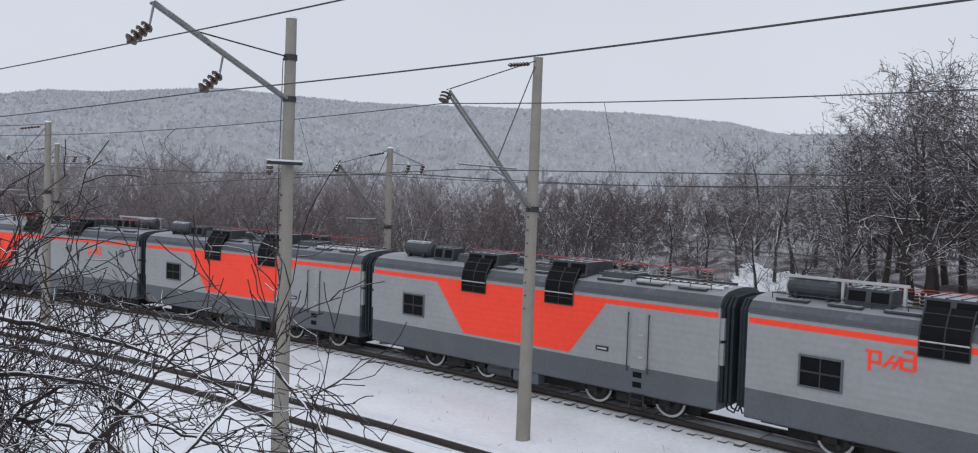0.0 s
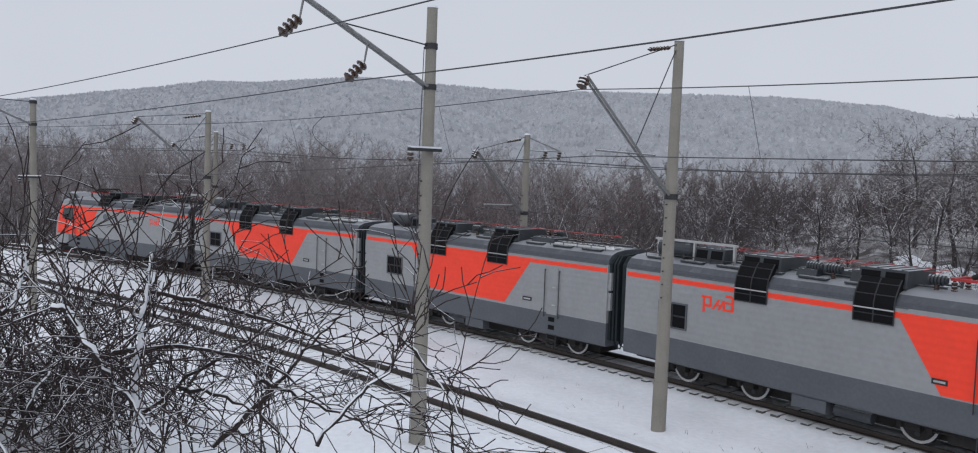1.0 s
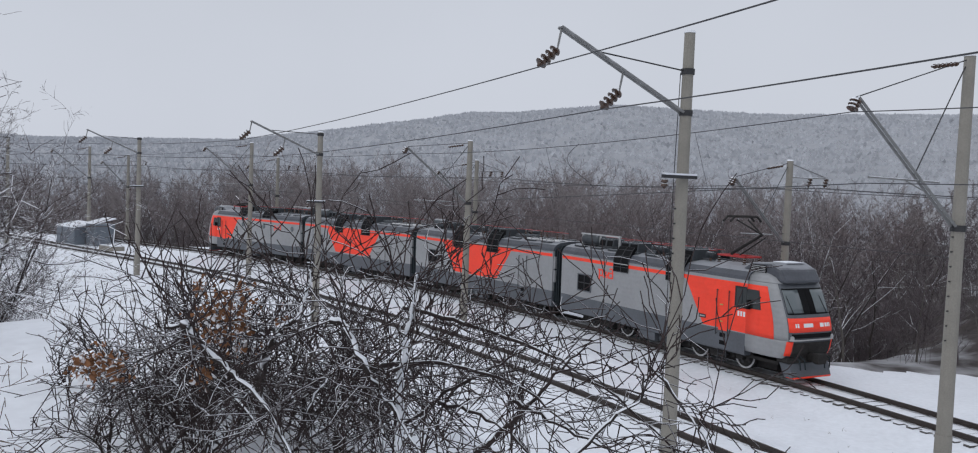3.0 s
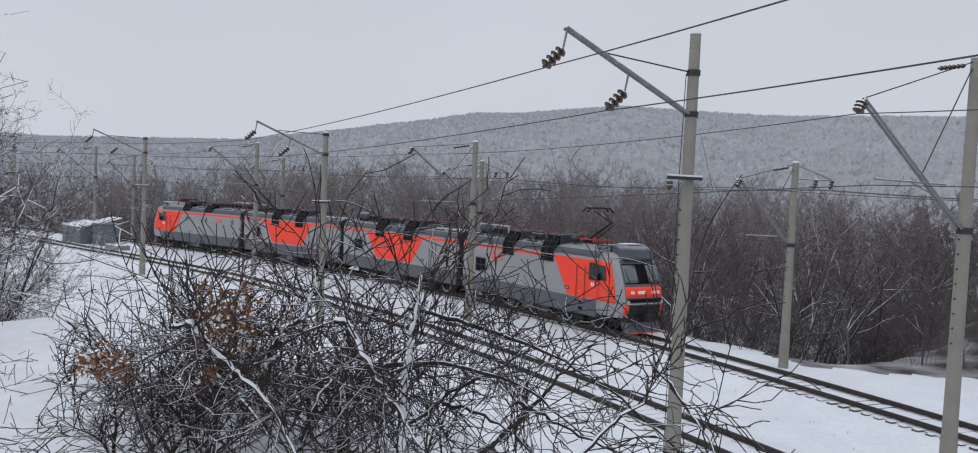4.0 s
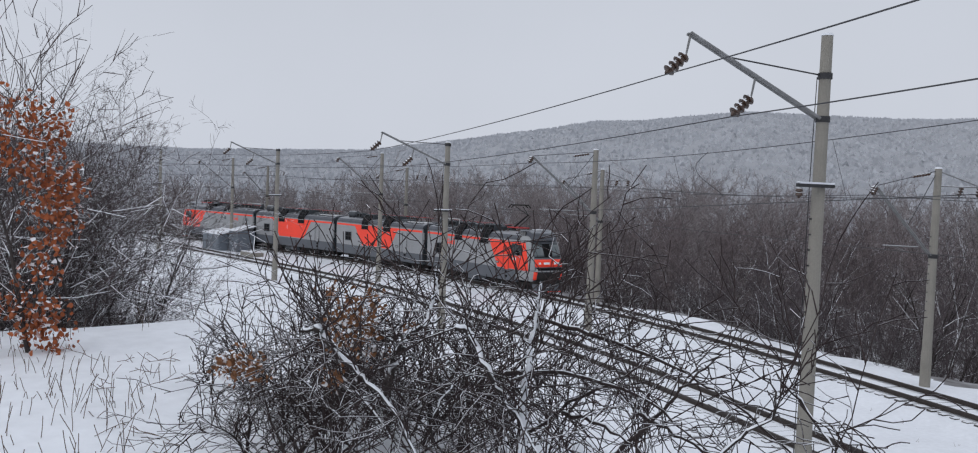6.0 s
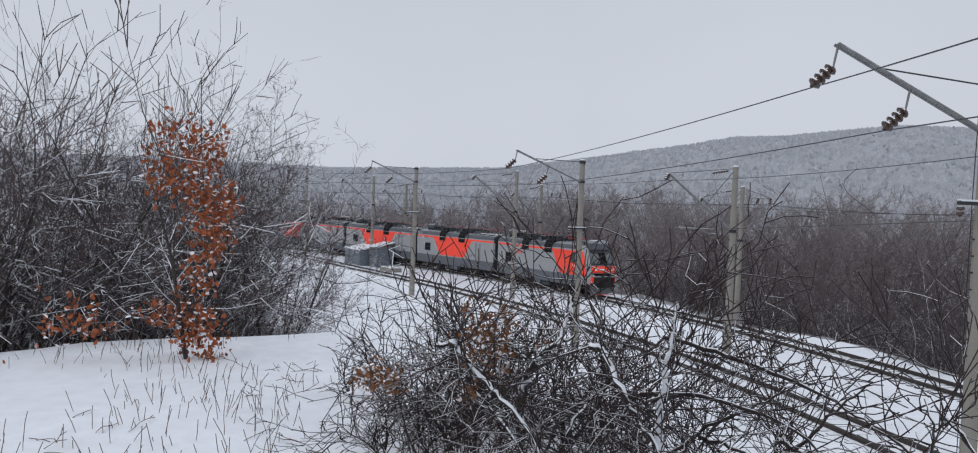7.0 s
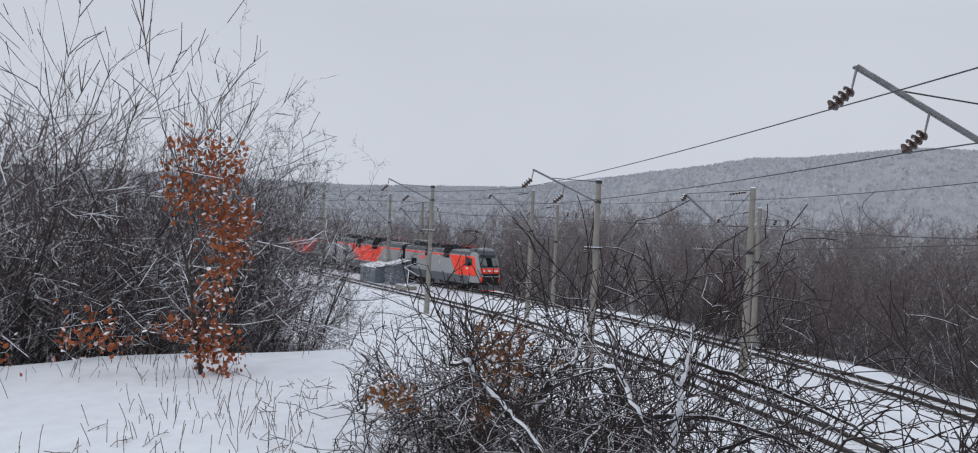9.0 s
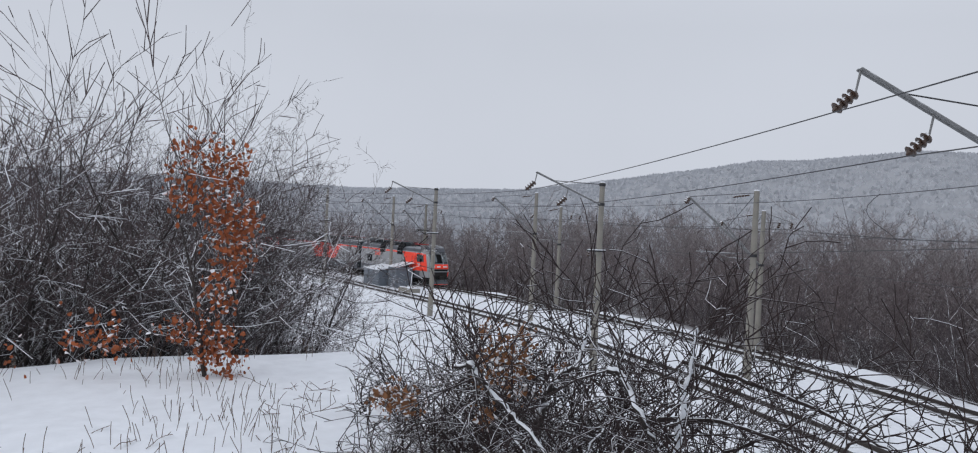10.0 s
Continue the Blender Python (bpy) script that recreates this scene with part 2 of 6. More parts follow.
def on(line, s, side=0.0, z=0.0):
    """The place at s metres along a track, side metres towards the knoll, z above the rail heads, with the way ahead."""
    p, d = line
    x, y = np.interp(s, d, p[:, 0]), np.interp(s, d, p[:, 1])
    x2, y2 = np.interp(s + 0.5, d, p[:, 0]), np.interp(s + 0.5, d, p[:, 1])
    t = Vector((x2 - x, y2 - y, 0)).normalized()
    n = Vector((-t.y, t.x, 0))
    return Vector((x, y, float(rail_z(x)) + z)) + n * side, t, n


T_NEAR, T_FAR = (NEAR, NEAR_S), (FAR, FAR_S)


def side_of(line, x, y):
    """Signed distance of points from a track, positive towards the knoll."""
    p = line[0][::4]
    best, sign = np.full(x.shape, 1e9), np.ones(x.shape)
    for a, b in zip(p, p[1:]):
        t = b - a
        t = t / np.linalg.norm(t)
        rx, ry = x - a[0], y - a[1]
        u = np.clip(rx * t[0] + ry * t[1], 0, 2.9)
        dd = np.hypot(rx - u * t[0], ry - u * t[1])
        sg = -rx * t[1] + ry * t[0]
        m = dd < best
        best[m], sign[m] = dd[m], np.sign(sg[m])
    return best * sign


def smooth(a, b, x):
    t = np.clip((x - a) / (b - a), 0, 1)
    return t * t * (3 - 2 * t)


rng = np.random.default_rng(3)
WAVES = [(rng.normal(0, 1, 2) * k, rng.uniform(0, 6.28), 0.35 / k ** 0.8) for k in (0.12, 0.2, 0.35, 0.6, 1.0, 1.6, 2.4) for _ in range(4)]


def rough_land(x, y):
    z = np.zeros_like(x)
    for k, p, a in WAVES:
        z += a * 0.3 * np.sin(k[0] * x + k[1] * y + p)
    return z


def land(x, y):
    x, y = np.asarray(x, float), np.asarray(y, float)
    dn, df = side_of(T_NEAR, x, y), -side_of(T_FAR, x, y)
    rail = rail_z(x)
    bed = rail - 0.50 + 0.29 * smooth(2.4, 1.7, abs(dn)) + 0.25 * smooth(2.4, 1.7, abs(df))
    wave = rough_land(x, y)
    # gully on the knoll's side of the tracks
    z = bed - 1.3 * smooth(4.6, 11, dn) + 0.12 * wave * smooth(2.0, 5.0, np.minimum(abs(dn), abs(df)))
    z = z + 0.35 * wave * smooth(5, 9, dn)
    # beyond the far track: a shoulder, then the wooded valley; to the right the ground stays level
    valley = smooth(5, -6, x)
    edge = 3.4 + 7.5 * (1 - valley)
    z = z - valley * (9.0 * smooth(edge, edge + 24, df) + 6 * smooth(30, 120, df)) + (1 - valley) * 2.0 * smooth(12, 30, df)
    z = z + 0.4 * wave * smooth(edge + 1, edge + 8, df)
    # the knoll on which the camera stands
    ax, ay, bx, by = 2.0, -3.0, -7.6, 3.9
    u = np.clip(((x - ax) * (bx - ax) + (y - ay) * (by - ay)) / ((bx - ax) ** 2 + (by - ay) ** 2), 0, 1)
    dk = np.hypot(x - ax - u * (bx - ax), y - ay - u * (by - ay))
    knoll = 6.05 - 7.4 * smooth(2.9, 14.5, dk) + 0.10 * wave
    back = smooth(6, -14, y + 0.25 * x)
    z = np.where(dn > 5, np.maximum(z, knoll) * (1 - back) + back * (5.6 + 0.3 * wave), z)
    return z


def land_at(x, y):
    return float(land(np.array([x]), np.array([y]))[0])


def spaced(a, b, step, far_a, far_b):
    core = list(np.arange(a, b + step, step))
    left, right, d = [], [], step
    p = a
    while p > far_a:
        d *= 1.25
        p -= d
        left.append(p)
    p, d = core[-1], step
    while p < far_b:
        d *= 1.25
        p += d
        right.append(p)
    return np.array(left[::-1] + core + right)


gx, gy = spaced(-105, 30, 0.5, -4000, 4000), spaced(-4, 78, 0.5, -4000, 4000)
X, Y = np.meshgrid(gx, gy)
Z = land(X.ravel(), Y.ravel())
ny, nx = X.shape
idx = np.arange(ny * nx).reshape(ny, nx)
quads = np.stack([idx[:-1, :-1], idx[:-1, 1:], idx[1:, 1:], idx[1:, :-1]], -1).reshape(-1, 4)
ground_me = mesh_np("ground", np.stack([X.ravel(), Y.ravel(), Z], 1), quads)
ground_me.materials.append(SNOW)
ground_me.materials.append(FLOOR)
cx, cy = X[:-1, :-1].ravel() + 0.2, Y[:-1, :-1].ravel() + 0.2
beyond = -side_of(T_FAR, cx, cy)
open_snow = 4.4 + 8.0 * smooth(-6, 6, cx) + 22.0 * smooth(10, 20, cx) + 0.5 * rough_land(cx, cy)
ground_me.polygons.foreach_set("material_index", ((beyond > open_snow) & (np.hypot(cx, cy) < 1500)).astype(np.int32))
ground_me.shade_smooth()
ground = tagged(new("ground", ground_me), "snow-covered ground with railway bed, gully and knoll", "ground", kind="structure")


# ---- far hills ----
def hills(name, label, r0, r1, peaks, base, seed, rough):
    az = np.radians(np.arange(-125, 75, 0.12))
    rr = np.linspace(0, 1, 14)
    rnd = np.random.default_rng(seed)
    crest = np.interp(np.degrees(az), [p[0] for p in peaks], [p[1] for p in peaks])
    ripple = sum(rnd.normal(0, 1) * np.sin(az * k + rnd.uniform(0, 6)) / k ** 0.75 for k in (25, 40, 66, 110, 170, 260)) * 0.05
    A, R = np.meshgrid(az, rr)
    d = r0 + (r1 - r0) * R
    h = base + (EYE + r1 * np.maximum(crest * (1 + ripple), 0.005) - base) * np.sin(R * math.pi / 2) ** 1.3
    h = h + rnd.normal(0, 1, h.shape) * rough * (R > 0.05)
    v = np.stack([np.sin(A) * d, np.cos(A) * d, h], -1).reshape(-1, 3)
    m, n = A.shape
    ii = np.arange(m * n).reshape(m, n)
    q = np.stack([ii[:-1, :-1], ii[:-1, 1:], ii[1:, 1:], ii[1:, :-1]], -1).reshape(-1, 4)
    me = mesh_np(name, v, q)
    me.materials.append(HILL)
    me.shade_smooth()
    return tagged(new(name, me), label, "hill", kind="structure")


far_hill = hills("backdrop_hill", "long snowy wooded hill with grey winter haze in its colour", 420, 1500,
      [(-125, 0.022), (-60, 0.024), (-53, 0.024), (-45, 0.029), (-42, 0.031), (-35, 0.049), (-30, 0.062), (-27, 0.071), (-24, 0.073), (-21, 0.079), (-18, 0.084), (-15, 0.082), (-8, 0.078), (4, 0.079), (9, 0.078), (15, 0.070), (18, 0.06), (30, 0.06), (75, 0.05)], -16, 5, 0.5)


# woods that roughen the hill and its skyline, haze painted into their colour
def hill_woods(hill, count, seed):
    rnd = np.random.default_rng(seed)
    me = hill.data
    co = np.empty(len(me.vertices) * 3, np.float32)
    me.vertices.foreach_get("co", co)
    co = co.reshape(14, -1, 3)
    n = co.shape[1]
    r = 1 - rnd.random(count) * 0.97
    i, j = r * 12.99, rnd.uniform(n * 0.22, n * 0.88, count)
    i0, j0 = i.astype(int), j.astype(int)
    w, u = (i - i0)[:, None], (j - j0)[:, None]
    p = (co[i0, j0] * (1 - w) + co[i0 + 1, j0] * w) * (1 - u) + (co[i0, j0 + 1] * (1 - w) + co[i0 + 1, j0 + 1] * w) * u
    v = []
    for k in range(5):
        foot = p + rnd.normal(0, 1, p.shape) * (2.5, 2.5, 0) - (0, 0, 3)
        tip = foot + np.stack([rnd.normal(0, 1.2, count), rnd.normal(0, 1.2, count), rnd.uniform(3.5, 6.5, count)], 1)
        side = np.stack([-p[:, 1], p[:, 0], 0 * p[:, 0]], 1)
        side = side / np.linalg.norm(side, axis=1)[:, None] * rnd.uniform(1.5, 4.5, count)[:, None]
        v.append(np.stack([foot - side, foot + side, tip], 1))
    v = np.concatenate(v).reshape(-1, 3)
    me = mesh_np("hill_woods", v, np.arange(len(v)).reshape(-1, 3))
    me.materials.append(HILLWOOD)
    return tagged(new("hill_woods", me), "leafless woods covering the far hill, painted pale for haze", "woods", kind="stuff")


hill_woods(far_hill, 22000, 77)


# ---- railway tracks ----
def track(name, line, a, b, label, full, depth):
    t = tagged(new(name), label, "railway track", kind="structure")
    for side in (-0.8, 0.8):
        g = Geo()
        ss = np.arange(a, b, 2.5)
        prof = [(-0.07, -0.18), (0.07, -0.18), (0.07, -0.165), (0.012, -0.14), (0.012, -0.045), (0.037, -0.03), (0.037, 0), (-0.037, 0), (-0.037, -0.03), (-0.012, -0.045), (-0.012, -0.14), (-0.07, -0.165)]
        vs, fs, k = [], [], len(prof)
        for s in ss:
            p, d, n = on(line, s, side)
            vs += [p + n * w + Vector((0, 0, z)) for w, z in prof]
        for i in range(len(ss) - 1):
            fs += [(i * k + j, i * k + (j + 1) % k, (i + 1) * k + (j + 1) % k, (i + 1) * k + j) for j in range(k)]
        g.add(vs, fs)
        part("rail", g, RAIL, t)
    # dark ballast that shows through the snow beside the rails
    rr = random.Random(len(name))
    bands = ((-1.12, 1.12),) if full else ((-1.12, -0.52), (0.55, 1.12))
    for lo, hi in bands:
        vs, fs = [], []
        ss = np.arange(a, b, 0.5)
        for s in ss:
            p, d, n = on(line, s)
            vs += [p + n * (w + rr.uniform(-0.1, 0.1)) + Vector((0, 0, z)) for w, z in ((lo, -0.26), (lo + 0.07, depth), (hi - 0.07, depth), (hi, -0.26))]
        for i in range(len(ss) - 1):
            fs += [(i * 4 + j, i * 4 + j + 1, i * 4 + j + 5, i * 4 + j + 4) for j in range(3)]
        part("ballast", Geo().add(vs, fs), BALLAST, t, "dark ballast showing through snow")
    return t


# ---- catenary poles ----
def insulator(g, p, q, n=4, r=0.13, core=0.03, k=10):
    """A string of bell-shaped discs from p to q, turned as one body."""
    p, q = Vector(p), Vector(q)
    size = (q - p).length
    d = (q - p).normalized()
    a = d.orthogonal().normalized()
    b = d.cross(a)
    prof = [(0, core)]
    for i in range(n):
        c = size * (i + 0.6) / (n + 0.4)
        prof += [(c - 0.06, r * 0.5), (c - 0.045, r * 0.82), (c + 0.012, r), (c + 0.035, r * 0.85), (c + 0.04, r * 0.5)]
    prof.append((max(size, prof[-1][0] + 0.01), core))
    vs = [p + d * h + (a * math.cos(2 * math.pi * j / k) + b * math.sin(2 * math.pi * j / k)) * w for h, w in prof for j in range(k)]
    m = len(prof)
    fs = [(i * k + j, i * k + (j + 1) % k, (i + 1) * k + (j + 1) % k, (i + 1) * k + j) for i in range(m - 1) for j in range(k)]
    return g.add(vs, fs + [tuple(range(k))[::-1], tuple(range((m - 1) * k, m * k))])


def pole(base, top, label, n, t, lean=0.0):
    """A tapered spun-concrete pole with its cap and its step bolts. Local: z up."""
    h = top - base.z
    ob = tagged(new("catenary_pole"), label, "pole", group="railway line poles")
    ob.location = base
    shaft = Geo()
    shaft.tube((0, 0, -0.6), (0, 0, 1.6), 0.235, 0.23, 16).tube((0, 0, 1.6), (0, 0, h), 0.21, 0.15, 16)
    part("shaft", shaft, CONCRETE, ob, smooth=False)
    part("cap", Geo().tube((0, 0, h), (0, 0, h + 0.07), 0.168, 0.13, 12), SNOW, ob, "snow cap")
    for k in range(9):
        z = h * 0.35 + k * 0.42
        part("bolt", Geo().tube(n * 0.15 + Vector((0, 0, z)), n * 0.235 + Vector((0, 0, z)), 0.022, 0.022, 6), DARKSTEEL, ob)
    return ob, h


def feeder_pole(base, top, n, t, rise=-0.30, foot=2.2):
    """Near-side pole with an inclined boom that carries two feeder wires."""
    ob, h = pole(base, top, "tall grey concrete pole with inclined boom and two insulators", n, t)
    up = Vector((0, 0, 1))
    root, tip = n * 0.15 + up * (h - foot), n * 4.15 + up * (h + rise)
    g = Geo()
    for w in (-0.09, 0.09):
        g.tube(root + t * w, tip + t * w, 0.045, 0.045, 8)
    for i in range(6):
        c = root.lerp(tip, i / 5)
        g.tube(c - t * 0.09, c + t * 0.09, 0.02, 0.02, 6)
    part("boom", g, STEEL, ob, "snow-dusted steel boom")
    part("stay", Geo().tube(n * 0.16 + up * (h - 1.05 if foot > 2 else h - 0.1), root.lerp(tip, 0.72) + up * 0.03, 0.022, 0.022, 6), DARKSTEEL, ob)
    for z in (h - 1.15 if foot > 2 else h - 0.2, h - foot - 0.1):
        part("clamp", Geo().tube(up * z, up * (z + 0.16), 0.19, 0.19, 14), DARKSTEEL, ob)
    ends = []
    for k in (0.99, 0.50):
        c = root.lerp(tip, k)
        a, b = c - up * 0.52 + n * 0.10, c - up * 1.04 + n * 0.66
        part("hanger", Geo().tube(c, a, 0.035, 0.028, 6), STEEL, ob)
        gi = Geo()
        insulator(gi, a, b, 4, 0.17)
        part("insulator", gi, PORCELAIN, ob, "brown disc insulators with snow")
        ends.append(ob.location + b + up * -0.03)
    part("down_cable", Geo().line([n * 0.19 + t * 0.08 + up * (h - 1.1), n * 0.22 + t * 0.1 + up * (h - 4), n * 0.27 + t * 0.05 + up * (h * 0.4), n * 0.25 + t * 0.08], 0.012, 5), DARKSTEEL, ob)
    z = h - 4.05
    part("cross_arm", Geo().box(-0.06, 0.06, -0.30, 0.84, 0, 0.09), DARKSTEEL, ob).matrix_basis = Matrix.Translation(up * z) @ Matrix(((t.x, n.x, 0, 0), (t.y, n.y, 0, 0), (0, 0, 1, 0), (0, 0, 0, 1))) @ Matrix.Translation((-0.22, 0, 0))
    part("arm_snow", Geo().box(-0.07, 0.07, -0.29, 0.82, 0.09, 0.14, 0.02), SNOW, ob, "ridge of snow on the cross arm").matrix_basis = Matrix.Translation(up * z) @ Matrix(((t.x, n.x, 0, 0), (t.y, n.y, 0, 0), (0, 0, 1, 0), (0, 0, 0, 1))) @ Matrix.Translation((-0.22, 0, 0))
    gi = Geo()
    insulator(gi, n * 0.78 - t * 0.22 + up * (z - 0.02), n * 0.78 - t * 0.22 + up * (z - 0.3), 2, 0.1)
    part("insulator", gi, PORCELAIN, ob)
    return ob, ends


def cantilever_pole(base, top, n, t, reach=4.2, drop=1.45, foot=4.75, far_arm=False, label="grey concrete catenary pole with inclined cantilever arm"):
    """Pole with an inclined arm over its track; far_arm: a second arm with two insulators on the other side."""
    ob, h = pole(base, top, label, n, t)
    up = Vector((0, 0, 1))
    root, tip = n * 0.2 + up * (h - foot), n * reach + up * (h - drop)
    g = Geo()
    for w in (-0.07, 0.07):
        g.tube(root + t * w, tip + t * w, 0.04, 0.04, 8)
    part("cantilever_arm", g, STEEL, ob, "snow-dusted steel arm")
    part("arm_socket", Geo().tube(n * 0.1 + up * (h - foot - 0.05), root, 0.09, 0.07, 10).tube(up * (h - foot - 0.15), up * (h - foot + 0.03), 0.215, 0.215, 14), DARKSTEEL, ob)
    part("stay", Geo().tube(n * 0.15 + up * (h - 0.12), tip, 0.016, 0.016, 6), DARKSTEEL, ob)
    gi = Geo()
    insulator(gi, n * 0.45 + up * (h - 0.24), n * 1.5 + up * (h - 0.42), 6, 0.075)
    part("stay_insulator", gi, PORCELAIN, ob)
    mid_arm = root.lerp(tip, 0.42)
    part("brace", Geo().tube(n * 0.16 + up * (h - 0.3), mid_arm, 0.018, 0.018, 6), DARKSTEEL, ob)
    gi = Geo()
    insulator(gi, tip - up * 0.05, tip - up * 0.38 + n * 0.16, 3, 0.16)
    part("insulator", gi, PORCELAIN, ob, "brown disc insulators")
    # registration arm that steadies the contact wire
    z = h - 3.55
    part("registration_arm", Geo().tube(n * 0.9 + up * z, n * (reach - 0.6) + up * (z + 0.05), 0.028, 0.028, 6).tube(n * 1.5 + up * (z - 0.25), n * 2.2 + up * z, 0.02, 0.02, 6), STEEL, ob)
    loc = ob.location.copy()
    ends = [loc + tip - up * 0.4 + n * 0.16, loc + n * (reach - 0.5) + up * (z - 0.12)]
    if far_arm:
        a = -n * 2.6 + up * (h - 0.75)
        part("side_arm", Geo().tube(up * (h - 0.1), a, 0.03, 0.03, 6).tube(up * (h - 0.78), a, 0.03, 0.03, 6), STEEL, ob)
        for k in (0.55, 0.97):
            c = (up * (h - 0.78)).lerp(a, k)
            gi = Geo()
            insulator(gi, c, c - up * 0.45 + n * 0.15, 3, 0.12)
            part("insulator", gi, PORCELAIN, ob)
            ends.append(loc + c - up * 0.48 + n * 0.15)
    return ob, ends


def sag(p, q, dip, n=14):
    return [p.lerp(q, i / n) - Vector((0, 0, dip * 4 * (i / n) * (1 - i / n))) for i in range(n + 1)]


def wire(name, pts, dip, r, label):
    g = Geo()
    way = []
    for p, q in zip(pts, pts[1:]):
        way += sag(p, q, dip)[:-1]
    g.line(way + [pts[-1]], r, 5)
    return tagged(part(name, g, WIRE), label, "wire")


def nearest_s(line, x, y):
    p, s = line
    return float(s[np.argmin(np.hypot(p[:, 0] - x, p[:, 1] - y))])


# row A: feeder poles on the knoll's side of the near track (x, y, top height)
ROW_A = [(13.8, 6.0, 12.6), (-5.70, 24.3, 12.2), (-30.72, 41.04, 10.55), (-56.98, 51.8, 10.85), (-88.2, 62.3, 11.4)]
# row B: poles between the tracks
ROW_B = [(22.0, 9.5, 11.8), (1.36, 27.72, 11.8), (-23.02, 45.03, 10.33), (-50.75, 58.2, 10.8), (-85.14, 70.25, 10.8)]
# row C: poles beyond the far track
ROW_C = [(16.5, 26.5, 9.4), (-5.12, 43.76, 9.4), (-29.76, 59.45, 9.67), (-58.41, 71.02, 10.0), (-86.5, 77.0, 10.1)]
ends_a, ends_b, ends_c = [], [], []
for row, line, kind, ends in ((ROW_A, T_NEAR, "a", ends_a), (ROW_B, T_NEAR, "b", ends_b), (ROW_C, T_FAR, "c", ends_c)):
    for x, y, top in row:
        p, t, n = on(line, nearest_s(line, x, y))
        z = float(rail_z(x))
        base = Vector((x, y, z - 0.5))
        if kind == "a":
            ends.append(feeder_pole(base, z + top, n, t, *((-0.30, 2.2) if x > -20 else (0.36, 1.25)))[1])
        else:
            reach = 4.2 if kind == "b" else 3.5
            drop, foot = (0.55, 3.55) if kind == "b" and x < -10 else (1.45, 4.75) if kind == "b" else (0.9, 3.9)
            ends.append(cantilever_pole(base, z + top, n, t, reach, drop, foot, kind == "c", "grey concrete catenary pole between the tracks" if kind == "b" else "grey concrete pole with arms on both sides")[1])
for k in (0, 1):
    pts = [e[k] for e in ends_a]
    wire("feeder_wire", pts + [pts[-1] + (pts[-1] - pts[-2]) * 2], 0.15, 0.017, "dark feeder wire hung under pole insulators")
for k, name, dip, r in ((0, "messenger_wire", 0.30, 0.014), (1, "contact_wire", 0.02, 0.014)):
    for ends in (ends_b, ends_c):
        pts = [e[k] for e in ends]
        wire(name, pts + [pts[-1] + (pts[-1] - pts[-2]) * 2], dip, r, "dark overhead line above the railway track")
for k in (2, 3):
    pts = [e[k] for e in ends_c]
    wire("feeder_wire", pts + [pts[-1] + (pts[-1] - pts[-2]) * 2], 0.3, 0.014, "thin wire beyond the far track")
for ends in (ends_b, ends_c):
    for e, f2 in zip(ends, ends[1:]):
        top_line, low_line = sag(e[0], f2[0], 0.30, 10), sag(e[1], f2[1], 0.02, 10)
        for i in (2, 5, 8):
            tagged(part("dropper_wire", Geo().tube(top_line[i], low_line[i], 0.008, 0.008, 4), WIRE), "thin dropper between two overhead wires", "wire")
# a slack jumper cable looping from the near messenger wire
jp = ends_b[1][0].lerp(ends_b[2][0], 0.42) - Vector((0, 0, 0.25))
tagged(part("jumper_cable", Geo().line([jp + Vector((0.9 * math.sin(a * 1.4) * -0.6, 0.2 * a, -a * 0.55)) for a in np.linspace(0, 3.0, 9)], 0.012, 5), WIRE), "thin looping jumper cable between overhead wires", "cable")
track("track_near", T_NEAR, 20, 360, "snow-dusted railway track with dark rails", False, -0.195)
track("track_far", T_FAR, 20, 360, "railway track with dark rails and snowy sleepers", True, -0.225)


# ---- locomotive ----
PROFILE = [(1.50, 0.74), (1.55, 0.80), (1.55, 4.02), (1.50, 4.18), (1.33, 4.38), (1.0, 4.50), (0.5, 4.56), (0, 4.58)]


def mirrored(pts):
    return pts + [(-y, z) for y, z in pts[::-1] if abs(y) > 1e-6]


def cut(z0, z1):
    """The body's outline between two heights."""
    ys, zs = [p[0] for p in PROFILE], [p[1] for p in PROFILE]
    pts = [(float(np.interp(z0, zs, ys)), z0)] + [p for p in PROFILE if z0 < p[1] < z1] + ([(float(np.interp(z1, zs, ys)), z1)] if z1 < 4.58 else [(0, 4.58)])
    return mirrored(pts)


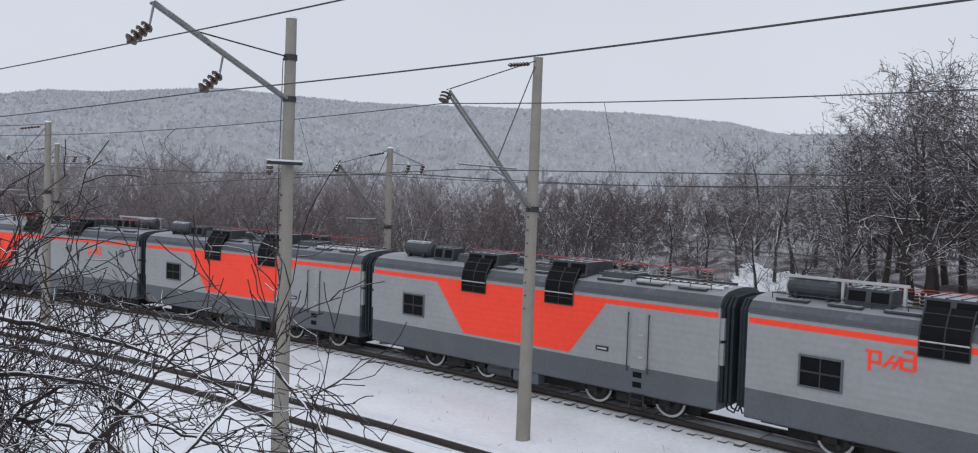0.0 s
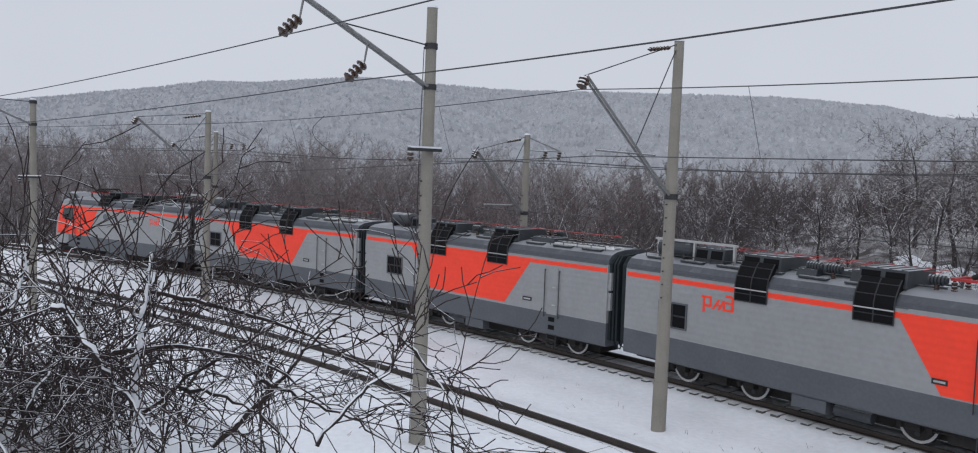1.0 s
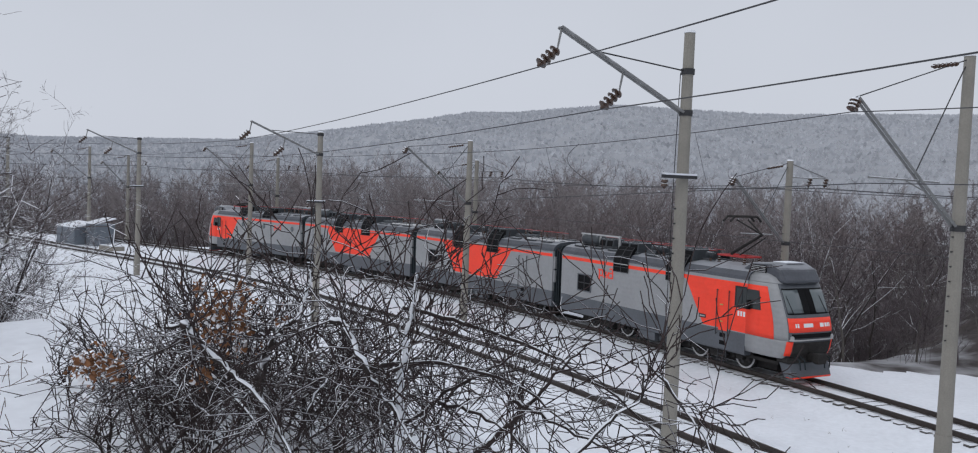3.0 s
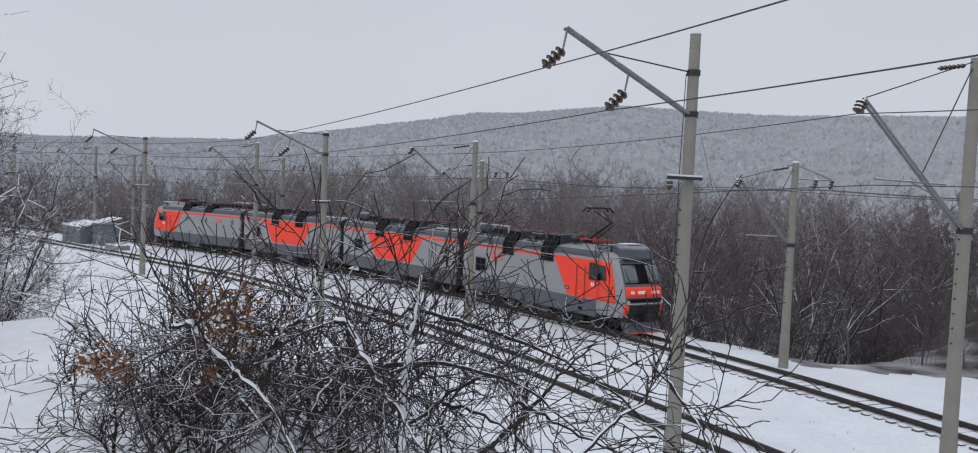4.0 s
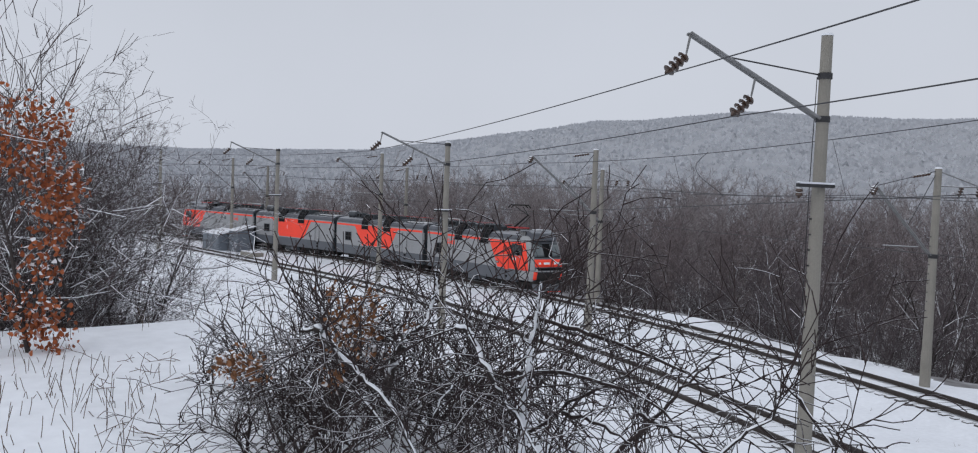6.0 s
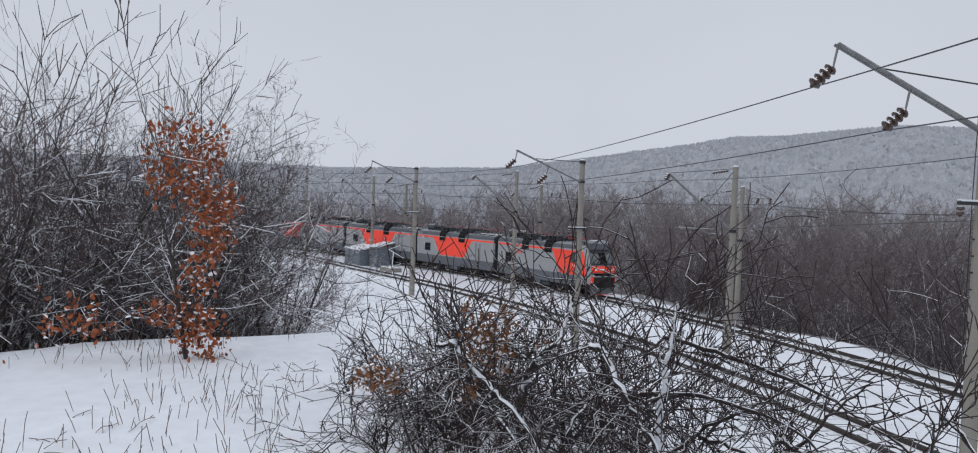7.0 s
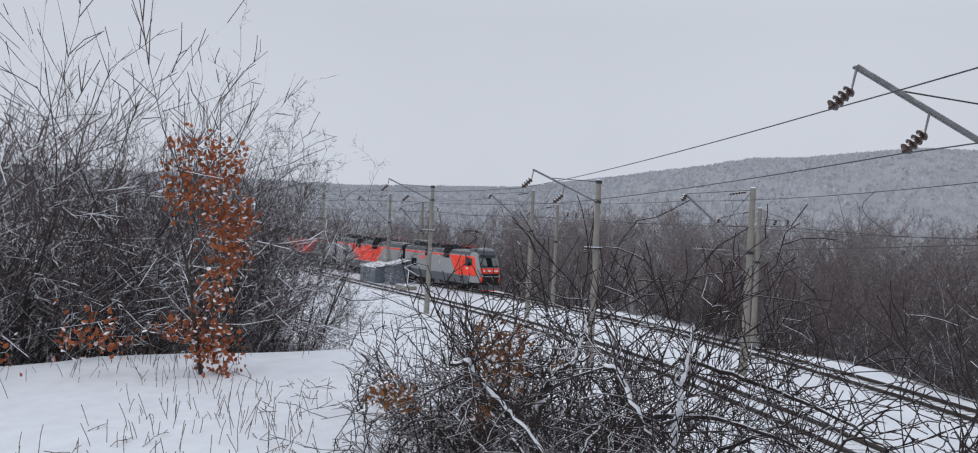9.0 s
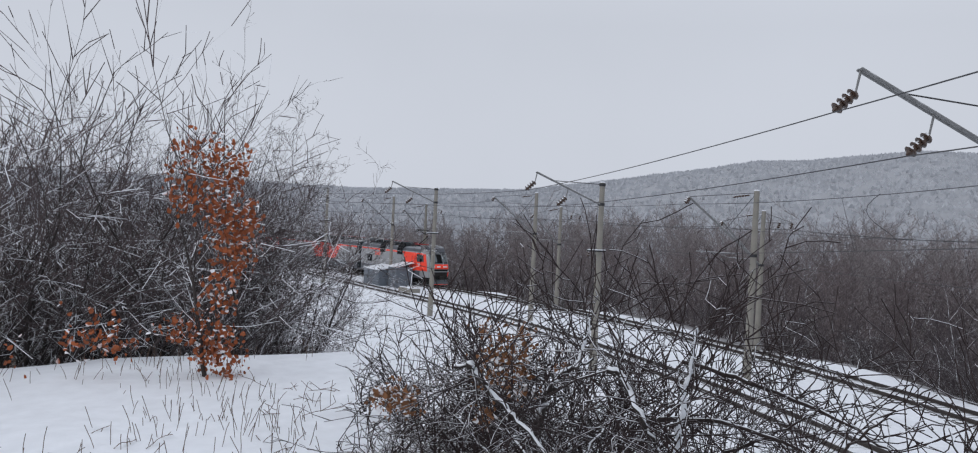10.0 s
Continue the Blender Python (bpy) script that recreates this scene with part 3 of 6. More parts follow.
def wheelset(parent, x):
    ws = new("wheelset")
    ws.parent = parent
    ws.location = (x, 0, 0.625)
    part("axle", Geo().tube((0, -0.9, 0), (0, 0.9, 0), 0.09, 0.09, 10), UNDER, ws)
    for s in (-1, 1):
        g = Geo().tube((0, s * 0.73, 0), (0, s * 0.87, 0), 0.625, 0.62, 28)
        part("wheel", g, UNDER, ws)
        ring, k = Geo(), 28
        vs = [(math.cos(2 * math.pi * i / k) * r, s * y, math.sin(2 * math.pi * i / k) * r) for y in (0.871, 0.882) for r in (0.52, 0.6) for i in range(k)]
        fs = []
        for i in range(k):
            j = (i + 1) % k
            fs += [(2 * k + i, 2 * k + j, 3 * k + j, 3 * k + i), (i, j, 2 * k + j, 2 * k + i), (k + i, 3 * k + i, 3 * k + j, k + j)]
        ring.add(vs, fs)
        part("rim", ring, TYRE, ws, "bright worn wheel rim")
        hub = Geo().tube((0, s * 0.87, 0), (0, s * 0.93, 0), 0.16, 0.14, 12)
        for a in range(5):
            c = Vector((math.cos(a * 1.2566) * 0.34, s * 0.872, math.sin(a * 1.2566) * 0.34))
            hub.tube(c, c + Vector((0, s * 0.012, 0)), 0.085, 0.085, 8)
        part("hub", hub, DARKSTEEL, ws)
    return ws


def bogie(parent, x0, x1):
    g = Geo()
    for s in (-1, 1):
        g.box(x0 - 0.75, x1 + 0.75, s * 1.08 - 0.09, s * 1.08 + 0.09, 0.62, 0.86, 0.03)
        for x in (x0, x1):
            g.box(x - 0.2, x + 0.2, s * 1.1 - 0.14, s * 1.1 + 0.14, 0.45, 0.78, 0.04)
            g.tube((x - 0.45, s * 1.1, 0.8), (x - 0.45, s * 1.1, 0.45), 0.1, 0.1, 8)
            g.tube((x + 0.45, s * 1.1, 0.8), (x + 0.45, s * 1.1, 0.45), 0.1, 0.1, 8)
        m = (x0 + x1) / 2
        g.box(m - 0.5, m + 0.5, s * 1.0 - 0.15, s * 1.0 + 0.15, 0.30, 0.62, 0.03)
        g.tube((m - 0.9, s * 1.15, 0.55), (m + 0.9, s * 1.15, 0.72), 0.05, 0.05, 6)
    g.box(x0 - 0.6, x1 + 0.6, -0.7, 0.7, 0.5, 0.8)
    part("bogie_frame", g, UNDER, parent, "grimy black bogie frame")


def window(parent, side, x0, x1, z0, z1):
    y = side * 1.555
    g = Geo()
    for a, b, c, d in ((x0 - 0.06, x0, z0 - 0.06, z1 + 0.06), (x1, x1 + 0.06, z0 - 0.06, z1 + 0.06), (x0, x1, z0 - 0.06, z0), (x0, x1, z1, z1 + 0.06)):
        g.box(a, b, min(y, y + side * 0.035), max(y, y + side * 0.035), c, d)
    m = part("window_frame", g, DARK, parent)
    part("pane", Geo().box(x0, x1, min(y, y + side * 0.006), max(y, y + side * 0.006), z0, z1), GRILLE, m)
    g = Geo()
    mx, mz = (x0 + x1) / 2, (z0 + z1) / 2
    g.box(mx - 0.02, mx + 0.02, min(y, y + side * 0.03), max(y, y + side * 0.03), z0, z1).box(x0, x1, min(y, y + side * 0.028), max(y, y + side * 0.028), mz - 0.035, mz + 0.02)
    part("glazing_bar", g, DARKSTEEL, m)


def porthole(parent, side, x, z):
    y = side * 1.552
    part("porthole", Geo().tube((x, y, z), (x, y + side * 0.03, z), 0.24, 0.22, 18), DARK, parent)
    part("pane", Geo().tube((x, y + side * 0.03, z), (x, y + side * 0.036, z), 0.17, 0.17, 18), GLASS, parent)


def roof_grille(parent, side, x0, x1, z0=3.45):
    """A louvred air intake that wraps from the side over the roof's shoulder into a raised dome."""
    shell = [(1.57, z0), (1.585, z0), (1.585, 4.06), (1.53, 4.28), (1.36, 4.58), (1.2, 4.78), (0.2, 4.84), (0.2, 4.5), (1.0, 4.48), (1.33, 4.36), (1.52, 4.16), (1.555, 4.02)]
    g = Geo().prism([(side * y, z) for y, z in shell], x0, x1)
    d = part("air_intake", g, GRILLE, parent, "black louvred air intake")
    bars = Geo()
    line = [(1.59, z0 + 0.02), (1.59, 4.06), (1.535, 4.28), (1.365, 4.58), (1.205, 4.78)]
    for x in (x0, (x0 + x1) / 2, x1):
        bars.line([(x, side * y, z) for y, z in line], 0.022, 4)
    for z in (z0 + 0.02, z0 + 0.27, 4.3, 4.62):
        y = float(np.interp(z, [q[1] for q in line], [q[0] for q in line]))
        bars.tube((x0, side * y, z), (x1, side * y, z), 0.02, 0.02, 4)
    part("louvre_bar", bars, DARKSTEEL, d)
    if z0 < 3.8:
        part("snow_ledge", Geo().tube((x0, side * 1.59, 3.88), (x1, side * 1.59, 3.88), 0.025, 0.025, 5), TYRE, d)


def trapeze(parent, side, pts):
    y0, y1 = side * 1.551, side * 1.556
    part("livery_panel", Geo().plate(pts, min(y0, y1), max(y0, y1)), RED, parent, "red-orange painted panel")


def handrail(parent, side, x, z0, z1):
    g = Geo().tube((x, side * 1.62, z0), (x, side * 1.62, z1), 0.02, 0.02, 6)
    for z in (z0 + 0.05, z1 - 0.05):
        g.tube((x, side * 1.55, z), (x, side * 1.62, z), 0.018, 0.018, 5)
    part("handrail", g, DARKSTEEL, parent)


def emblem(parent, side, x, z, s, flip):
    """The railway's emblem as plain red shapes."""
    strokes = [[(0, 0.62), (0.62, 0.62), (0.62, 0.5), (0, 0.5)], [(0.1, 0.5), (0.24, 0.5), (0.24, -0.2), (0.1, -0.2)], [(0.5, 0.5), (0.62, 0.5), (0.62, 0.08), (0.5, 0.2)], [(0.24, 0.2), (0.5, 0.2), (0.6, 0.08), (0.24, 0.08)],
               [(0.64, 0.0), (0.78, 0.0), (1.12, 0.5), (0.98, 0.5)], [(0.78, 0.18), (1.2, 0.18), (1.26, 0.28), (0.86, 0.28)], [(0.98, 0.0), (1.12, 0.0), (1.4, 0.5), (1.26, 0.5)],
               [(1.28, 0.0), (1.42, 0.0), (1.42, 0.46), (1.28, 0.36)], [(1.42, 0.36), (1.76, 0.36), (1.76, 0.46), (1.42, 0.46)], [(1.42, 0.0), (1.76, 0.0), (1.76, 0.1), (1.42, 0.1)],
               [(1.76, 0.0), (1.9, 0.0), (1.9, 0.66), (1.76, 0.78)], [(1.4, 0.66), (1.76, 0.66), (1.76, 0.78), (1.46, 0.78)]]
    g = Geo()
    for k, st in enumerate(strokes):
        y0, y1 = side * 1.551, side * (1.556 + 0.0006 * k)
        g.plate([(x + (flip * a) * s, z + b * s) for a, b in st], min(y0, y1), max(y0, y1))
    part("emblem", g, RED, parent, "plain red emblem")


def roof_gear(parent, x0, x1, seed):
    """Roof walkways, boxes, tanks, insulators and bus bars between two stations."""
    r = random.Random(seed)
    for s in (-1, 1):
        for i in range(int((x1 - x0) / 1.6)):
            x = x0 + 0.8 + i * 1.6
            part("roof_hatch", Geo().box(x - 0.5, x + 0.5, s * 1.08 - 0.12, s * 1.08 + 0.12, 4.46, 4.54, 0.02), ROOFGEAR, parent)
    n = int((x1 - x0) / 1.6)
    for i in range(n):
        x = x0 + 0.8 + i * 1.6
        gi = Geo()
        insulator(gi, (x, -0.15, 4.55), (x, -0.15, 4.98), 4, 0.075, 0.04)
        part("roof_insulator", gi, PORCELAIN, parent)
        gi = Geo()
        insulator(gi, (x, 0.32, 4.55), (x, 0.32, 5.04), 4, 0.07, 0.04)
        part("roof_insulator", gi, PORCELAIN, parent)
    g = Geo().tube((x0 + 0.3, -0.15, 5.02), (x1 - 0.3, -0.15, 5.02), 0.013, 0.013, 6).tube((x0 + 0.3, 0.32, 5.06), (x1 - 0.3, 0.32, 5.06), 0.012, 0.012, 6)
    part("bus_bar", g, REDBUS, parent, "red high-voltage bus bar")
    g = Geo()
    for s in (-0.55, 0.42):
        g.tube((x0, s, 4.62), (x1, s, 4.62), 0.035, 0.035, 6)
    part("roof_pipe", g, ROOFGEAR, parent)


def tank(parent, x0, x1, y=0.55):
    g = Geo().tube((x0, y, 4.88), (x1, y, 4.88), 0.34, 0.34, 18).tube((x0 - 0.1, y, 4.88), (x0, y, 4.88), 0.22, 0.34, 18).tube((x1, y, 4.88), (x1 + 0.1, y, 4.88), 0.34, 0.22, 18)
    part("air_tank", g, ROOFGEAR, parent, "dark grey roof air tank")
    for x in (x0 + 0.25, x1 - 0.25):
        part("tank_cradle", Geo().box(x - 0.05, x + 0.05, y - 0.34, y + 0.34, 4.5, 4.72), DARKSTEEL, parent)


def roof_box(parent, x0, x1, y0, y1, z1):
    ring = [(y0, 4.5), (y1, 4.5), (y1 - 0.1, z1), (y0 + 0.1, z1)]
    b = part("roof_box", Geo().prism(ring, x0, x1), ROOFGEAR, parent, bevel=0.02)
    g = Geo()
    for i in range(4):
        x = x0 + (x1 - x0) * (i + 0.5) / 4
        g.box(x - 0.03, x + 0.03, y0 + 0.1, y1 - 0.1, z1, z1 + 0.03)
    part("lid_rib", g, ROOFGEAR, b)
    if z1 > 4.95:
        # dark louvred openings on both long sides
        m, k = (x1 - x0) / 2, (z1 - 4.5)
        for s, y in ((-1, y0), (1, y1)):
            for i in range(2):
                a = x0 + 0.08 + i * m
                lo, hi = y - s * 0.1 * 0.25 + s * 0.004, y - s * 0.1 * 0.85 + s * 0.004
                ring = [(lo, 4.5 + 0.25 * k), (lo + s * 0.012, 4.5 + 0.25 * k), (hi + s * 0.012, 4.5 + 0.85 * k), (hi, 4.5 + 0.85 * k)]
                part("louvre", Geo().prism(ring if s > 0 else ring[::-1], a, a + m - 0.16), GRILLE, b, "black louvre")


def roof_ladder(parent, x0, x1):
    g = Geo()
    for s in (0.35, 0.95):
        g.box(x0, x1, s - 0.03, s + 0.03, 4.56, 4.62)
    k = int((x1 - x0) / 0.28)
    for i in range(k):
        x = x0 + (i + 0.5) * (x1 - x0) / k
        g.box(x - 0.04, x + 0.04, 0.35, 0.95, 4.60, 4.64)
    part("roof_walkway", g, WHITE, parent, "snow-covered slatted roof walkway")


def coil(parent, x, y):
    """A ribbed choke coil on a stub insulator."""
    g = Geo()
    insulator(g, (x, y, 4.5), (x, y, 4.72), 3, 0.08, 0.05)
    part("roof_insulator", g, PORCELAIN, parent)
    g = Geo()
    for k in range(5):
        g.tube((x - 0.22 + k * 0.1, y, 4.84), (x - 0.16 + k * 0.1, y, 4.84), 0.15, 0.15, 12)
    g.tube((x - 0.25, y, 4.84), (x + 0.3, y, 4.84), 0.1, 0.1, 10)
    part("choke_coil", g, ROOFGEAR, parent)


def grab_rail(parent, x0, x1, side=1):
    g = Geo().tube((x0, side * 1.02, 4.66), (x1, side * 1.02, 4.66), 0.018, 0.018, 6)
    for i in range(5):
        x = x0 + (x1 - x0) * i / 4
        g.tube((x, side * 1.02, 4.46), (x, side * 1.02, 4.66), 0.015, 0.015, 5)
    part("grab_rail", g, DARKSTEEL, parent)


def pantograph(parent, x, raised=True):
    """A half-raised single-arm current collector on its red base."""
    g = Geo().box(x - 0.9, x + 0.9, -0.5, -0.42, 4.86, 4.94).box(x - 0.9, x + 0.9, 0.42, 0.5, 4.86, 4.94).box(x - 0.9, x - 0.8, -0.5, 0.5, 4.86, 4.94).box(x + 0.8, x + 0.9, -0.5, 0.5, 4.86, 4.94)
    part("pantograph_base", g, REDBUS, parent, "red pantograph base")
    for a in (-0.8, 0.8):
        for b in (-0.45, 0.45):
            gi = Geo()
            insulator(gi, (x + a, b, 4.5), (x + a, b, 4.86), 3, 0.09, 0.05)
            part("pantograph_insulator", gi, PORCELAIN, parent)
    hx, hz, tx, tz = (x + 1.35, 5.95, x + 0.1, 6.72) if raised else (x + 1.1, 5.08, x - 0.7, 5.2)
    part("lower_arm", Geo().tube((x - 0.5, 0, 4.95), (hx, 0, hz), 0.075, 0.06, 8).tube((x - 0.1, 0.14, 4.92), (hx + 0.08, 0.14, hz - 0.12), 0.03, 0.03, 6), UNDER, parent)
    part("upper_arm", Geo().tube((hx, 0, hz), (tx, 0.35, tz - 0.15), 0.042, 0.035, 6).tube((hx, 0, hz), (tx, -0.35, tz - 0.15), 0.042, 0.035, 6), UNDER, parent)
    g = Geo()
    for d in (-0.22, 0.22):
        g.line([(tx + d, -0.95, tz - 0.22), (tx + d, -0.7, tz), (tx + d, 0.7, tz), (tx + d, 0.95, tz - 0.22)], 0.055, 6)
    for b in (-0.4, 0.4):
        g.tube((tx - 0.22, b, tz), (tx + 0.22, b, tz), 0.02, 0.02, 6)
    part("collector_head", g, UNDER, parent)


def body(parent, x0, x1):
    part("lower_band", Geo().prism(cut(0.74, 1.68), x0, x1), DARK, parent, "dark grey lower body band")
    part("side_wall", Geo().prism(cut(1.68, 4.02), x0, x1), GREY, parent, "light grey ribbed body side")
    part("roof", Geo().prism(cut(4.02, 4.58), x0, x1), ROOFP, parent, "dark grey curved roof")


def stripe(parent, x0, x1):
    for s in (-1, 1):
        part("stripe", Geo().box(x0, x1, min(s * 1.551, s * 1.5535), max(s * 1.551, s * 1.5535), 3.70, 3.88), RED, parent, "red-orange stripe")
        part("gutter", Geo().box(x0, x1, min(s * 1.545, s * 1.575), max(s * 1.545, s * 1.575), 4.0, 4.04), DARK, parent)


def underframe(parent, x0, x1):
    g = Geo().box(x0, x1, -1.2, 1.2, 0.62, 0.76).box(x0 + 0.6, x1 - 0.6, -0.6, 0.6, 0.22, 0.62)
    part("underframe", g, UNDER, parent)
    for s in (-1, 1):
        m = (x0 + x1) / 2
        b = part("equipment_box", Geo().box(m - 1.0, m + 0.2, s * 1.28 - 0.2, s * 1.28 + 0.2, 0.32, 0.74, 0.03), DARK, parent)
        part("air_reservoir", Geo().tube((m + 0.4, s * 1.2, 0.5), (m + 1.6, s * 1.2, 0.5), 0.19, 0.19, 12), ROOFGEAR, parent, "dark air reservoir under the frame")


def gangway(parent, x, way):
    """The ribbed bellows and frame on the end at x; way: 1 or -1."""
    for i in range(3):
        a, b = x + way * (0.03 + i * 0.13), x + way * (0.12 + i * 0.13)
        ring = [(1.42 - 0.05 * i, 1.0), (1.45 - 0.05 * i, 4.05), (1.1, 4.38), (0, 4.45)]
        part("bellows", Geo().prism(mirrored(ring), min(a, b), max(a, b)), RUBBER, parent, "dark rubber gangway bellows" if i == 0 else "")
    g = Geo().tube((x, 0, 1.05), (x + way * 0.5, 0, 1.05), 0.14, 0.12, 8)
    part("coupler", g, UNDER, parent)
    for y in (1.1, 0.8, -0.9):
        part("hose", Geo().line([(x, y, 1.2), (x + way * 0.18, y, 0.75), (x + way * 0.4, y, 0.68), (x + way * 0.5, y, 0.95)], 0.03, 6), RUBBER, parent)
    for z in (2.2, 3.0):
        part("end_box", Geo().box(min(x, x + way * 0.14), max(x, x + way * 0.14), 1.3, 1.5, z, z + 0.7), GREY, parent)


def door(parent, side, x0, x1, material):
    y0, y1 = side * 1.552, side * 1.566
    d = part("door", Geo().box(x0, x1, min(y0, y1), max(y0, y1), 1.62, 3.60), material, parent, "side door", bevel=0.008)
    for z in (2.0, 2.75):
        part("door_handle", Geo().box(x0 + 0.08, x0 + 0.26, min(side * 1.566, side * 1.60), max(side * 1.566, side * 1.60), z, z + 0.05), YELLOW if material is RED else TYRE, d)
    # foot holes drawn as flush black plates, their inner shade painted on
    for z in (0.98, 1.32):
        part("step", Geo().box((x0 + x1) / 2 - 0.17, (x0 + x1) / 2 + 0.17, min(side * 1.54, side * 1.562), max(side * 1.54, side * 1.562), z, z + 0.19), GRILLE, parent)
    g = Geo()
    for z in (0.3, 0.55):
        g.box((x0 + x1) / 2 - 0.25, (x0 + x1) / 2 + 0.25, min(side * 1.35, side * 1.58), max(side * 1.35, side * 1.58), z, z + 0.03)
    for w in (-0.25, 0.25):
        g.box((x0 + x1) / 2 + w - 0.02, (x0 + x1) / 2 + w + 0.02, min(side * 1.5, side * 1.54), max(side * 1.5, side * 1.54), 0.3, 0.8)
    part("ladder", g, DARKSTEEL, parent)


def plate_bars(parent, side, x, z, w):
    part("number_plate", Geo().box(x - w, x + w, min(side * 1.556, side * 1.575), max(side * 1.556, side * 1.575), z - 0.08, z + 0.08, 0.02), DARKSTEEL, parent)
    part("plate_bar", Geo().box(x - w * 0.75, x + w * 0.75, min(side * 1.575, side * 1.58), max(side * 1.575, side * 1.58), z - 0.03, z + 0.03), TYRE, parent)


LENGTH = 16.3


def booster():
    ob = tagged(new("locomotive_section"), "grey booster locomotive section with red-orange trapeze panel", "locomotive", "locomotive sections")
    body(ob, 0, LENGTH)
    stripe(ob, 0.05, LENGTH - 0.05)
    underframe(ob, 0.4, LENGTH - 0.4)
    A = 1
    window(ob, A, 13.2, 14.35, 2.18, 3.0)
    trapeze(ob, A, [(4.25, 3.70), (12.45, 3.70), (10.9, 1.78), (5.75, 1.78)])
    for s in (A, -A):
        roof_grille(ob, s, 9.8, 11.05)
        roof_grille(ob, s, 5.65, 6.9)
    door(ob, A, 2.62, 3.2, GREY)
    handrail(ob, A, 3.3, 1.5, 3.52)
    handrail(ob, A, 2.5, 1.5, 3.52)
    plate_bars(ob, A, 4.35, 2.12, 0.26)
    for x in (3.0, 7.0, 12.0):
        porthole(ob, -A, x, 3.2)
    bogie(ob, 10.2, 13.1)
    bogie(ob, 2.0, 4.9)
    gangway(ob, LENGTH, 1)
    gangway(ob, 0, -1)
    tank(ob, 13.7, 15.1)
    roof_box(ob, 12.2, 13.3, 0.15, 0.95, 5.05)
    roof_box(ob, 9.6, 11.2, -0.7, 1.15, 5.0)
    roof_box(ob, 5.4, 7.0, -0.7, 1.15, 5.02)
    roof_box(ob, 7.4, 9.2, -0.5, 0.5, 4.78)
    roof_gear(ob, 0.4, 12.0, 1)
    roof_box(ob, 3.7, 5.0, -0.35, 0.75, 4.74)
    roof_box(ob, 11.35, 12.0, -0.4, 0.9, 4.82)
    roof_box(ob, 7.2, 7.9, 0.5, 1.0, 4.7)
    coil(ob, 8.5, 0.75)
    coil(ob, 4.6, -0.7)
    grab_rail(ob, 0.6, 3.6)
    roof_ladder(ob, 0.2, 3.4)
    sets = [wheelset(ob, x) for x in (2.0, 4.9, 10.2, 13.1)]
    return ob, sets


